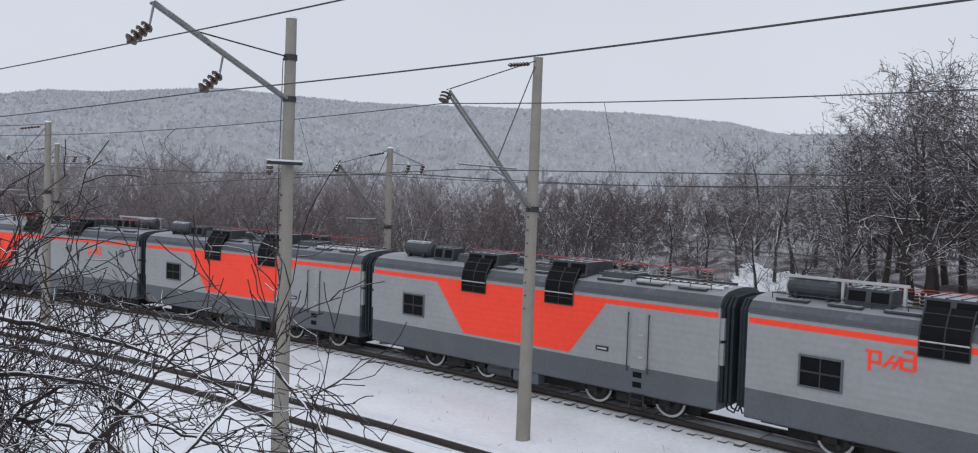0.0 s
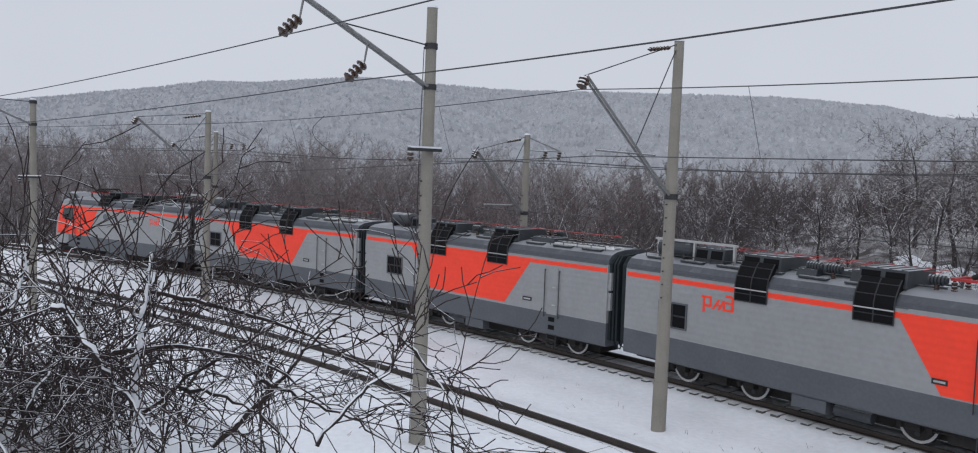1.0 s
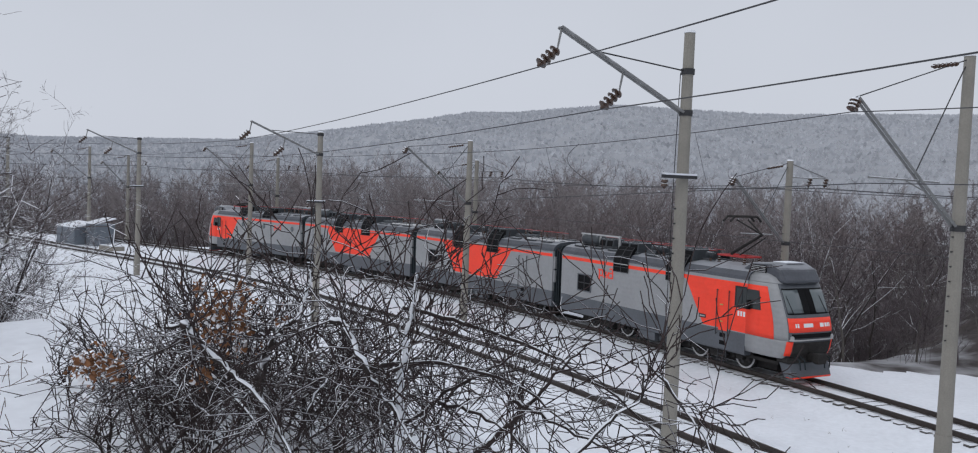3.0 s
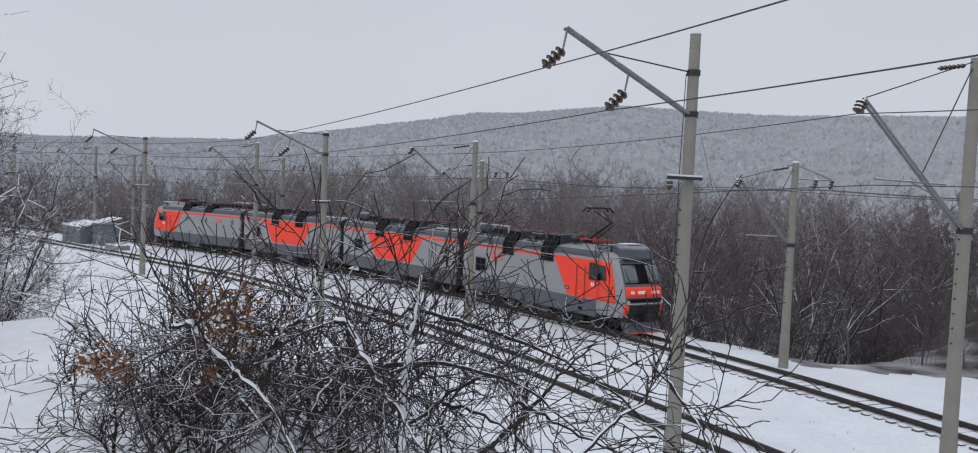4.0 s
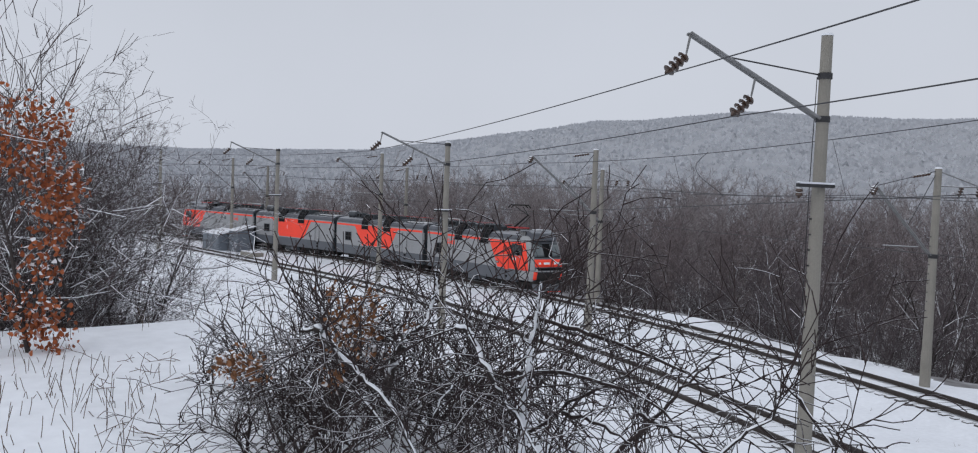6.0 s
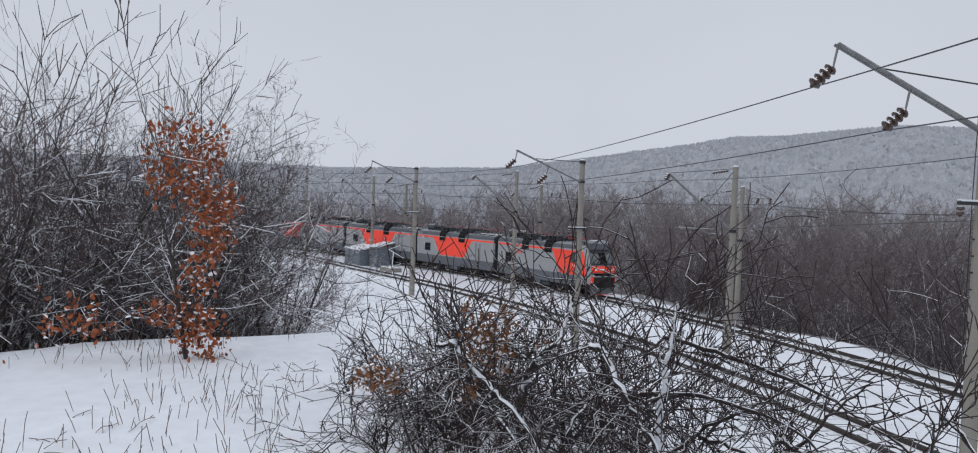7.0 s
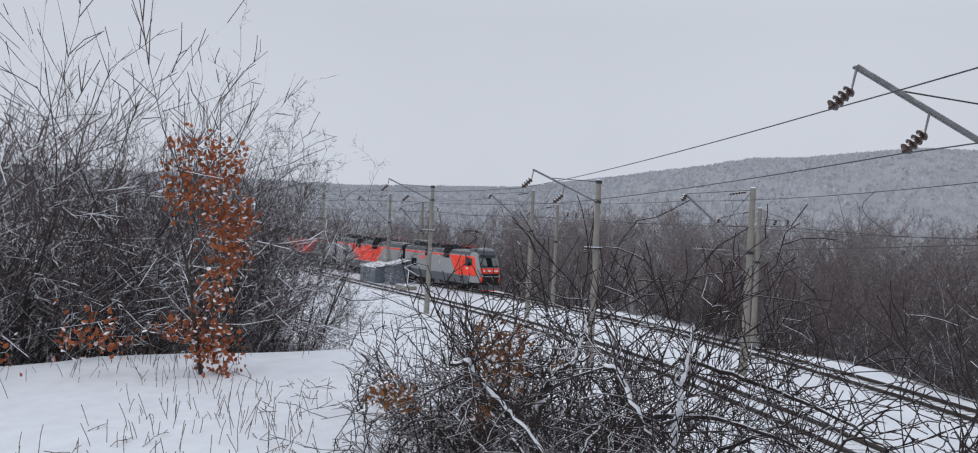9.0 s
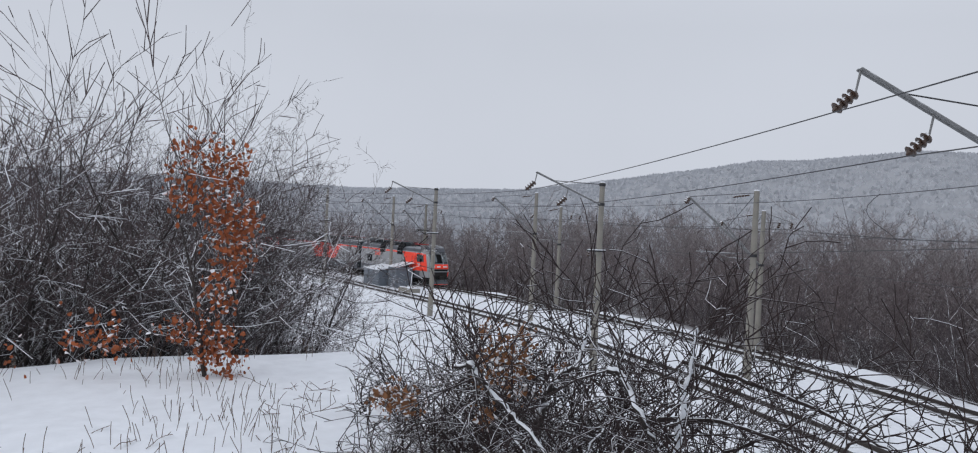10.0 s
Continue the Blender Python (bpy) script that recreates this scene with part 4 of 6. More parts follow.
def cab_section(raised):
    ob = tagged(new("locomotive_section"), "grey and red-orange locomotive section with driver's cab", "locomotive", "locomotive sections")
    CAB = 14.6
    body(ob, 0, CAB)
    stripe(ob, 0.05, 10.9)
    underframe(ob, 0.4, 16.2)
    A, B = -1, 1
    window(ob, A, 1.75, 2.95, 2.1, 2.95)
    for s in (A, B):
        roof_grille(ob, s, 5.0, 6.25, 3.45 if s == A else 4.06)
        roof_grille(ob, s, 9.25, 10.5, 3.45 if s == A else 4.06)
    emblem(ob, A, 3.6, 3.0, 0.72, 1)
    emblem(ob, B, 4.3, 3.05, 0.62, -1)
    for x in (1.3, 6.0, 9.7):
        porthole(ob, B, x, 3.25)
    for s in (A, B):
        trapeze(ob, s, [(10.55, 3.88), (CAB, 3.88), (CAB, 1.72), (11.95, 1.72)])
        door(ob, s, 12.95, 13.5, RED)
        handrail(ob, s, 12.85, 1.4, 3.45)
        handrail(ob, s, 13.6, 1.4, 3.45)
        plate_bars(ob, s, 11.9, 2.1, 0.22)
    bogie(ob, 2.6, 5.5)
    bogie(ob, 11.1, 14.0)
    gangway(ob, 0, -1)
    tank(ob, 0.9, 2.4, -0.5)
    roof_box(ob, 2.7, 4.0, -0.95, -0.1, 5.05)
    roof_box(ob, 4.9, 6.4, -1.15, 0.7, 5.02)
    roof_box(ob, 9.1, 10.6, -1.15, 0.7, 5.05)
    roof_box(ob, 7.0, 8.6, -0.5, 0.5, 4.78)
    roof_gear(ob, 0.4, 11.5, 2)
    roof_box(ob, 6.9, 7.6, -1.0, -0.45, 4.74)
    roof_box(ob, 8.7, 9.0, -0.9, 0.3, 4.86)
    coil(ob, 8.1, -0.8)
    coil(ob, 7.4, -0.75)
    coil(ob, 11.2, -0.55)
    grab_rail(ob, 0.5, 4.5, -1)
    part("roof_beam", Geo().box(0.7, 4.4, -0.75, -0.65, 5.16, 5.24).box(0.8, 0.88, -0.75, -0.65, 4.5, 5.16).box(2.5, 2.58, -0.75, -0.65, 4.5, 5.16).box(4.25, 4.33, -0.75, -0.65, 4.5, 5.16), TYRE, ob, "snowy roof beam")
    pantograph(ob, 12.45, raised)
    # the nose: outlines by height, drawn in from the side to the middle
    zs = [0.74, 1.2, 1.7, 2.2, 2.6, 3.0, 3.5, 4.0, 4.25, 4.45, 4.58]
    xf = [16.55, 16.85, 16.95, 16.9, 16.8, 16.62, 16.4, 16.12, 15.9, 15.5, 14.9]
    hw = [1.45, 1.55, 1.55, 1.55, 1.55, 1.55, 1.54, 1.50, 1.40, 1.1, 0.6]

    def skin(z, q, off=0.0):
        a, h = float(np.interp(z, zs, xf)) + off, float(np.interp(z, zs, hw)) + off
        w = q * math.pi / 2
        e = 0.36
        return (CAB + (a - CAB) * abs(math.sin(w)) ** e, h * math.copysign(abs(math.cos(w)) ** e, math.cos(w)), z)

    def patch(z0, z1, q0, q1, off, nz=4, nq=6, lift=0.02):
        """A plate that follows the nose; q: 0 at one side, 1 in the middle, 2 at the other side."""
        g = Geo()
        for o in (off, off + lift):
            g.add([skin(z0 + (z1 - z0) * i / nz, q0 + (q1 - q0) * j / nq, o) for i in range(nz + 1) for j in range(nq + 1)], [])
        m, k = (nz + 1) * (nq + 1), nq + 1
        fs = [(i * k + j + b, i * k + j + 1 + b, (i + 1) * k + j + 1 + b, (i + 1) * k + j + b) for b in (0, m) for i in range(nz) for j in range(nq)]
        rim = [j for j in range(k)] + [i * k + nq for i in range(1, nz + 1)] + [nz * k + j for j in range(nq - 1, -1, -1)] + [i * k for i in range(nz - 1, 0, -1)]
        fs += [(a, b, b + m, a + m) for a, b in zip(rim, rim[1:] + rim[:1])]
        g.f += fs
        return g

    def shell(z0, z1, q0, q1, material, name, label=""):
        part(name, patch(z0, z1, q0, q1, -0.03, 10, 14, 0.03), material, ob, label, smooth=True)

    for q0, q1 in ((0.0, 0.60), (1.40, 2.0)):
        shell(0.95, 1.72, q0, q1, GREY, "cab_corner")
        shell(1.72, 4.02, q0, q1, GREY, "cab_side", "light grey cab corner")
    shell(4.02, 4.58, 0.0, 2.0, GREY, "cab_roof", "light grey sloping cab shoulder")
    shell(0.95, 4.02, 0.60, 1.40, DARK, "cab_front", "dark grey cab front")
    part("cab_floor", Geo().box(CAB, 16.3, -1.2, 1.2, 0.9, 1.0), UNDER, ob)
    for a, b in ((0.0, 0.22), (1.78, 2.0)):
        part("livery_panel", patch(1.72, 3.88, a, b, 0.002, 8, 8, 0.006), RED, ob, "red-orange cab side", smooth=True)
    for s in (A, B):
        q = (lambda v: 2 - v) if s == A else (lambda v: v)
        y0, y1 = s * 1.552, s * 1.575
        f = part("side_window", Geo().plate([(13.98, 2.84), (14.6, 2.84), (14.6, 3.66), (13.98, 3.66)], min(y0, y1), max(y0, y1)), GLASSD, ob, "dark cab side window")
        part("side_window", patch(2.84, 3.66, min(q(0.0), q(0.05)), max(q(0.0), q(0.05)), 0.008, 4, 6, 0.015), GLASSD, ob)
        part("window_frame", Geo().box(13.92, 13.98, min(y0, y1 * 1.006), max(y0, y1 * 1.006), 2.78, 3.72).box(13.98, 14.6, min(y0, y1 * 1.006), max(y0, y1 * 1.006), 2.78, 2.84).box(13.98, 14.6, min(y0, y1 * 1.006), max(y0, y1 * 1.006), 3.66, 3.72).box(14.32, 14.37, min(y0, y1 * 1.006), max(y0, y1 * 1.006), 2.84, 3.66), RUBBER, f)
        for k in range(3):
            part("number_bar", Geo().box(14.1 + k * 0.17, 14.21 + k * 0.17, min(s * 1.557, s * 1.562), max(s * 1.557, s * 1.562), 2.42, 2.64), WHITE, ob, "white painted number bar")
        part("mirror", Geo().box(14.75, 14.85, min(s * 1.56, s * 1.72), max(s * 1.56, s * 1.72), 2.8, 3.2), GRILLE, ob)
    for a, b in ((0.67, 0.988), (1.012, 1.33)):
        part("windscreen_seal", patch(2.80, 3.84, a - 0.012, b + 0.012, 0.003, 5, 6, 0.006), GRILLE, ob, smooth=True)
        w = part("windscreen", patch(2.86, 3.78, a, b, 0.006, 5, 6, 0.012), GLASS, ob, "dark glass windscreen", smooth=True)
        c = skin(2.85, (a + b) / 2, 0.03)
        d2 = skin(3.55, (a + b) / 2 + 0.08, 0.04)
        part("wiper", Geo().tube(c, d2, 0.014, 0.01, 5), GRILLE, w)
    part("front_band", patch(2.08, 2.66, 0.62, 1.38, 0.004, 3, 12, 0.01), RED, ob, "red-orange front band", smooth=True)
    for k in range(8):
        if k != 5:
            part("number_bar", patch(2.28, 2.44, 0.80 + k * 0.05, 0.835 + k * 0.05, 0.018, 2, 2, 0.006), WHITE, ob, "small white number bar")
    part("front_grille", patch(1.84, 2.02, 0.70, 1.30, 0.004, 2, 10, 0.01), GRILLE, ob)
    part("dark_bumper", patch(0.98, 1.66, 0.76, 1.24, 0.004, 3, 10, 0.01), UNDER, ob, "black front bumper panel")
    for a, b in ((0.54, 0.74), (1.26, 1.46)):
        part("front_panel", patch(1.08, 1.70, a, b, 0.004, 3, 4, 0.012), RED, ob, "red-orange corner panel", smooth=True)
        m = (a + b) / 2
        c = Vector(skin(1.84, m + (0.06 if m < 1 else -0.06), 0.0))
        part("marker_lamp", Geo().tube(c, c + Vector((0.05, 0, 0)), 0.1, 0.1, 12), TYRE, ob, "round lamp")
    part("grab_bar", patch(1.74, 1.79, 0.62, 1.38, 0.03, 1, 10, 0.03), TYRE, ob)
    hood = part("cab_hood", Geo().plate([(13.7, 4.42), (14.3, 4.78), (15.45, 4.84), (15.95, 4.62), (16.3, 4.05), (15.6, 4.0)], -1.12, 1.12), ROOFP, ob, "dark grey raised cab hood", bevel=0.14)
    part("headlight", Geo().plate([(16.02, 4.3), (16.08, 4.3), (15.93, 4.58), (15.87, 4.58)], -0.34, 0.34), GLASS, hood)
    part("headlight_rim", Geo().plate([(16.05, 4.22), (16.13, 4.22), (16.08, 4.3), (16.0, 4.3)], -0.42, 0.42), DARKSTEEL, hood)
    for s in (A, B):
        part("roof_vent", Geo().box(14.35, 15.25, min(s * 1.1, s * 1.16), max(s * 1.1, s * 1.16), 4.32, 4.72), GRILLE, hood)
        for i in range(5):
            part("vent_slat", Geo().box(14.4, 15.2, min(s * 1.15, s * 1.19), max(s * 1.15, s * 1.19), 4.36 + i * 0.075, 4.385 + i * 0.075), TYRE, hood)
    part("snow_patch", Geo().box(14.8, 15.6, -0.3, 0.75, 4.83, 4.87, 0.03), SNOW, hood, "thin snow on the hood")
    # snow plough, coupler and buffer beam
    part("buffer_beam", Geo().box(16.2, 16.75, -1.3, 1.3, 0.78, 1.0, 0.05), UNDER, ob)
    part("snow_plough", Geo().plate([(16.2, 0.75), (16.75, 0.75), (16.95, 0.2), (16.5, 0.2)], -1.15, 1.15), DARK, ob, "black snow plough")
    part("plough_edge", Geo().box(16.55, 16.98, -1.1, 1.1, 0.16, 0.22), RED, ob, "red plough edge")
    part("coupler", Geo().box(16.6, 17.35, -0.16, 0.16, 0.85, 1.2, 0.05).box(17.2, 17.45, -0.26, 0.24, 0.82, 1.24, 0.04), UNDER, ob, "black automatic coupler")
    for y in (-0.9, -0.6, 0.6, 0.9):
        part("hose", Geo().line([(16.8, y, 1.05), (17.05, y, 0.95), (17.1, y * 0.95, 0.55)], 0.03, 6), RUBBER, ob)
    sets = [wheelset(ob, x) for x in (2.6, 5.5, 11.1, 14.0)]
    return ob, sets


PITCH = 17.3
sections = []
tail, tail_sets = cab_section(True)
sections.append((tail, tail_sets, "tail"))
b1, b1_sets = booster()
sections.append((b1, b1_sets, 0))
b2 = copy_thing(b1, Matrix())
sections.append((b2, [o for o in b2.children if o.name.startswith("wheelset")], 1))
front, front_sets = cab_section(False)
sections.append((front, front_sets, "front"))

# place along the far track of the joint behind the tail section, second by second
RUN = [(0.0, 86.8), (1.0, 97.8), (2.5, 114.7), (4.5, 137.8), (5.5, 149.6), (6.0, 155.6), (7.5, 174.0), (9.0, 192.2), (10.0, 203.4)]


def run_at(t):
    ts, ss = [r[0] for r in RUN], [r[1] for r in RUN]
    return float(np.polyval(np.polyfit(ts, ss, 3), t))


def car_pose(s, back):
    """The pose of a section whose joint end lies at s; back: its cab looks against the way ahead."""
    a, b = (s - 3.5, s - 13.0) if back else (s + 3.5, s + 13.0)
    p, q = on(T_FAR, a)[0], on(T_FAR, b)[0]
    d = (q - p).normalized()
    o = p - d * 3.5
    side = Vector((0, 0, 1)).cross(d).normalized()
    up = d.cross(side)
    return Matrix(((d.x, side.x, up.x, o.x), (d.y, side.y, up.y, o.y), (d.z, side.z, up.z, o.z), (0, 0, 0, 1)))


def motions():
    times = [i * 0.5 for i in range(21)]
    spin = [i / 12 for i in range(121)]
    for ob, sets, kind in sections:
        rows = []
        for t in times:
            s = run_at(t)
            if kind == "tail":
                rows.append((t, car_pose(s - 0.57, True)))
            elif kind == "front":
                rows.append((t, car_pose(s + 0.5 + 2 * PITCH, False)))
            else:
                rows.append((t, car_pose(s + 0.5 + kind * PITCH, False)))
        walk(ob, rows)
        way = -1 if kind == "tail" else 1
        for w in sets:
            x = w.location.x
            walk(w, [(t, pose(x, 0, 0.625, 0, math.degrees((run_at(t) - run_at(0)) / 0.625) * way, 0)) for t in spin])


# ---- bare trees and bushes ----
def grow(rnd, out, p, d, length, r, level, last, wander, lift, kids, ratio, spread, steps=(6, 4, 3, 2)):
    """A branch that wanders and forks; adds rows of x0 y0 z0 x1 y1 z1 r0 r1 level."""
    k = steps[min(level, len(steps) - 1)]
    seg, r00 = length / k, r
    for i in range(k):
        d = d + rnd.normal(0, wander * (1 + 0.5 * (level > 1)), 3)
        d[2] += lift
        d = d / np.linalg.norm(d)
        q = p + d * seg
        r1 = max(r00 * (1 - 0.9 * (i + 1) / k), 0.003)
        out.append((*p, *q, r, r1, level))
        if level < last and (i > 0 or level > 0):
            for _ in range(kids[level]):
                side = rnd.normal(0, 1, 3)
                side -= d * (side @ d)
                side /= np.linalg.norm(side) + 1e-9
                a = rnd.uniform(*spread)
                e = d * math.cos(a) + side * math.sin(a)
                grow(rnd, out, p + d * seg * rnd.uniform(0.1, 1), e, length * ratio * rnd.uniform(0.6, 1.15) * (1 - 0.35 * i / k), max((r + r1) * 0.5 * rnd.uniform(0.4, 0.6), 0.0042), level + 1, last, wander, lift, kids, ratio, spread, steps)
        p, r = q, r1


def tubes(rows, n):
    """Points and faces of tapered n-sided tubes."""
    rows = np.asarray(rows, float)
    p, q, r0, r1 = rows[:, 0:3], rows[:, 3:6], rows[:, 6], rows[:, 7]
    d = q - p
    d /= np.linalg.norm(d, axis=1)[:, None] + 1e-9
    ref = np.where(abs(d[:, 2:3]) < 0.9, np.array([[0, 0, 1.0]]), np.array([[1.0, 0, 0]]))
    a = np.cross(d, ref)
    a /= np.linalg.norm(a, axis=1)[:, None]
    b = np.cross(a, d)
    ang = 2 * np.pi * (np.arange(n) + 0.5) / n
    ring = a[:, None] * np.cos(ang)[None, :, None] + b[:, None] * np.sin(ang)[None, :, None]
    v = np.concatenate([p[:, None] + ring * r0[:, None, None], q[:, None] + ring * r1[:, None, None]], 1)
    base = np.arange(len(rows))[:, None, None] * 2 * n
    i = np.arange(n)
    f = np.stack([i, (i + 1) % n, n + (i + 1) % n, n + i], 1)[None] + base
    return v.reshape(-1, 3), f.reshape(-1, 4)


def slivers(rnd, rows, width=1.0):
    """Points and faces of tapering twigs, one narrow blade each."""
    rows = np.asarray(rows, float)
    p, q, r, r1 = rows[:, 0:3], rows[:, 3:6], rows[:, 6:7] * width, rows[:, 7:8] * width * 0.8
    d = q - p
    side = np.cross(d, rnd.normal(0, 1, d.shape))
    side /= np.linalg.norm(side, axis=1)[:, None] + 1e-9
    v = np.stack([p - side * r, p + side * r, q + side * r1, q - side * r1], 1)
    return v.reshape(-1, 3), np.arange(len(rows) * 4).reshape(-1, 4)


def leaves(rnd, spots, size):
    """Folded, lobed dead leaves hanging at the given spots."""
    v, f = [], []
    for c in spots:
        s = size * rnd.uniform(0.7, 1.3)
        ax = rnd.normal(0, 1, 3) + np.array([0, 0, -0.9])
        ax /= np.linalg.norm(ax)
        sd = np.cross(ax, rnd.normal(0, 1, 3))
        sd /= np.linalg.norm(sd) + 1e-9
        up = np.cross(ax, sd) * 0.35
        o = len(v)
        for a, w in ((0, 0), (0.35, 0.26), (0.7, 0.34), (1, 0)):
            v.append(c + ax * s * a)
            v.append(c + ax * s * a + (sd * w + up * w) * s)
            v.append(c + ax * s * a + (-sd * w + up * w) * s)
        for k in range(3):
            a, b = o + 3 * k, o + 3 * (k + 1)
            f += [(a, a + 1, b + 1, b), (a, b, b + 2, a + 2)]
    return np.array(v), np.array(f)


def plant(name, label, category, rows, bark, twig, n_thick=6, n_thin=3, group="", finest=0.003, blades=0):
    """A trunk with its limbs and a crown of twigs; blades: from this level on the twigs are narrow blades."""
    ob = tagged(new(name), label, category, group)
    rows = np.asarray(rows)
    rows[:, 6:8] = np.maximum(rows[:, 6:8], finest)
    thick, thin = rows[rows[:, 8] < 1.5], rows[rows[:, 8] >= 1.5]
    wood = part("trunk", mesh_np("trunk", *tubes(thick, n_thick)), bark, ob, smooth=True)
    if category == "shrub":
        wood.name = "stem"
        wood["kind"] = "stuff"
    if len(thin):
        me = mesh_np("crown", *(slivers(np.random.default_rng(len(rows)), thin, 1.05) if blades else tubes(thin, n_thin)))
        part("crown", me, twig, ob)
    return ob


def upswept(seed, h, stems=5, lean=0.4, kids=(2, 2, 2), last=3):
    """Several stems from one stool, with steep limbs and twigs that sweep up to a rounded crown."""
    rnd = np.random.default_rng(seed)
    out = []
    for k in range(stems):
        a, t = 6.28 * (k + rnd.uniform(0, 0.8)) / stems, rnd.uniform(0.05, lean)
        d = np.array([math.cos(a) * t, math.sin(a) * t, 1.0])
        grow(rnd, out, np.array([math.cos(a) * 0.2, math.sin(a) * 0.2, -0.3]), d / np.linalg.norm(d), h * rnd.uniform(0.8, 1.0) * (1 - 0.25 * t), 0.0062 * h, 0, last, 0.115, 0.012, kids, 0.42, (0.35, 0.95), (7, 4, 3, 3))
    return out


def slender(seed, h, kids=(2, 2, 2), last=3, multi=1, steps=(6, 3, 3, 2)):
    rnd = np.random.default_rng(seed)
    out = []
    for m in range(multi):
        d = np.array([rnd.normal(0, 0.04 + 0.05 * (multi > 1)), rnd.normal(0, 0.04 + 0.05 * (multi > 1)), 1.0])
        grow(rnd, out, np.array([rnd.normal(0, 0.15), rnd.normal(0, 0.15), -0.3]) * (multi > 1) + np.array([0, 0, -0.2]), d / np.linalg.norm(d), h * rnd.uniform(0.85, 1.05), 0.0105 * h / multi ** 0.4, 0, last, 0.11, 0.035, kids, 0.42, (0.5, 1.15), steps)
    return out


def spreading(seed, h, kids=(3, 2, 2, 1), last=4):
    rnd = np.random.default_rng(seed)
    out = []
    grow(rnd, out, np.array([0, 0, -0.3]), np.array([0, 0, 1.0]), h * 0.72, 0.016 * h, 0, last, 0.14, 0.02, kids, 0.55, (0.55, 1.2), (5, 3, 3, 2, 2))
    return out


def shrub(seed, h, stems=9, kids=(2, 1), last=2):
    rnd = np.random.default_rng(seed)
    out = []
    for _ in range(stems):
        a, t = rnd.uniform(0, 6.28), rnd.uniform(0.1, 0.7)
        d = np.array([math.cos(a) * t, math.sin(a) * t, 1.0])
        grow(rnd, out, np.array([rnd.normal(0, 0.2), rnd.normal(0, 0.2), -0.2]), d / np.linalg.norm(d), h * rnd.uniform(0.7, 1.1), 0.0055 * h, 0, last, 0.15, 0.02, kids, 0.5, (0.3, 0.9), (5, 3, 2))
    for row in range(len(out)):
        out[row] = (*out[row][:8], out[row][8] + (1 if out[row][8] else 0))
    return out


def at(az, d):
    return math.sin(radians(az)) * d, math.cos(radians(az)) * d


# the wood to the left of the knoll
rnd = np.random.default_rng(11)
LEFT_LABEL = "bare slender tree with snow on its grey branches"
left_kinds = [(plant("tree", LEFT_LABEL, "tree", slender(20 + i, 8.0, kids, 3, multi), BARK, TWIG, 6, 3, "wood beside the knoll", 0.0032, 1), 9.2) for i, (kids, multi) in enumerate((((2, 2, 2), 1), ((2, 2, 3), 1), ((1, 2, 2), 2), ((1, 2, 3), 2), ((2, 3, 2), 1)))]
crown_kinds = [(plant("tree", "many-stemmed bare tree with a rounded crown of fine twigs", "tree", upswept(140 + i, 8.0, 4 + i, 0.32, (2, 3, 3)), BARK, TWIG, 6, 3, "wood beside the knoll", 0.0034, 1), 9.6) for i in range(3)]
tall_kinds = [(plant("tree", "tall slender bare tree with steep sparse branches", "tree", upswept(150, 8.0, 1, 0.08, (2, 2, 1)), BARK, TWIG, 6, 3, "wood beside the knoll", 0.0036, 1), 9.4)]
used = set()


def put(kinds, x, y, h, rnd, sink=0.0):
    """A copy of one of the kinds, h metres high, turned at random, on the ground."""
    k = int(rnd.integers(len(kinds)))
    ob, h0 = kinds[k]
    s = h / h0
    m = Matrix.LocRotScale((x, y, land_at(x, y) - sink), Euler((rnd.normal(0, 0.02), rnd.normal(0, 0.02), rnd.uniform(0, 6.28))), (s, s, s))
    if ob not in used:
        used.add(ob)
        ob.matrix_basis = m
        return ob
    c = copy_thing(ob, Matrix())
    c.matrix_basis = m
    return c


def crest(az):
    return float(np.interp(az, [-100, -80, -73, -69, -66, -63, -60, -57, -55, -54], [0.16, 0.165, 0.155, 0.13, 0.10, 0.12, 0.12, 0.08, 0.03, 0.0]))


for i in range(40):
    az = -59.0 - 28 * (i / 40) + rnd.normal(0, 0.4)
    d = rnd.uniform(14.5, 21 if az > -65 else 28)
    x, y = at(az, d)
    top = EYE + d * crest(az) * rnd.uniform(0.35, 0.98)
    h = top - land_at(x, y)
    if h > 1.5:
        put(left_kinds, x, y, h, rnd)
for az, d, k in ((-60.9, 16.0, 0.152), (-63.4, 17.0, 0.142), (-58.9, 15.5, 0.128), (-58.2, 17.0, 0.09), (-65.2, 18.5, 0.11), (-60.0, 19.0, 0.12), (-62.4, 20.0, 0.12), (-61.6, 15.0, 0.142), (-59.8, 16.5, 0.142), (-64.2, 16.0, 0.125), (-58.0, 16.0, 0.11), (-62.3, 18.0, 0.15), (-60.4, 17.5, 0.135), (-71.2, 17.0, 0.16), (-74.0, 16.0, 0.17)):
    x, y = at(az, d)
    put(crown_kinds, x, y, EYE + d * k - land_at(x, y), rnd)
for az, d, k in ((-69.2, 14.5, 0.235), (-67.8, 17.0, 0.14), (-72.6, 15.0, 0.20), (-75.5, 16.0, 0.23)):
    x, y = at(az, d)
    put(tall_kinds, x, y, EYE + d * k - land_at(x, y), rnd)
shrub_kinds = [(plant("shrub", "bare brown thicket shrub with snow-dusted twigs", "shrub", shrub(60 + i, 3.0, 8, (2, 2)), BARK, TWIG, 4, 3, "thicket shrubs", 0.0035, 1), 3.0) for i in range(3)]
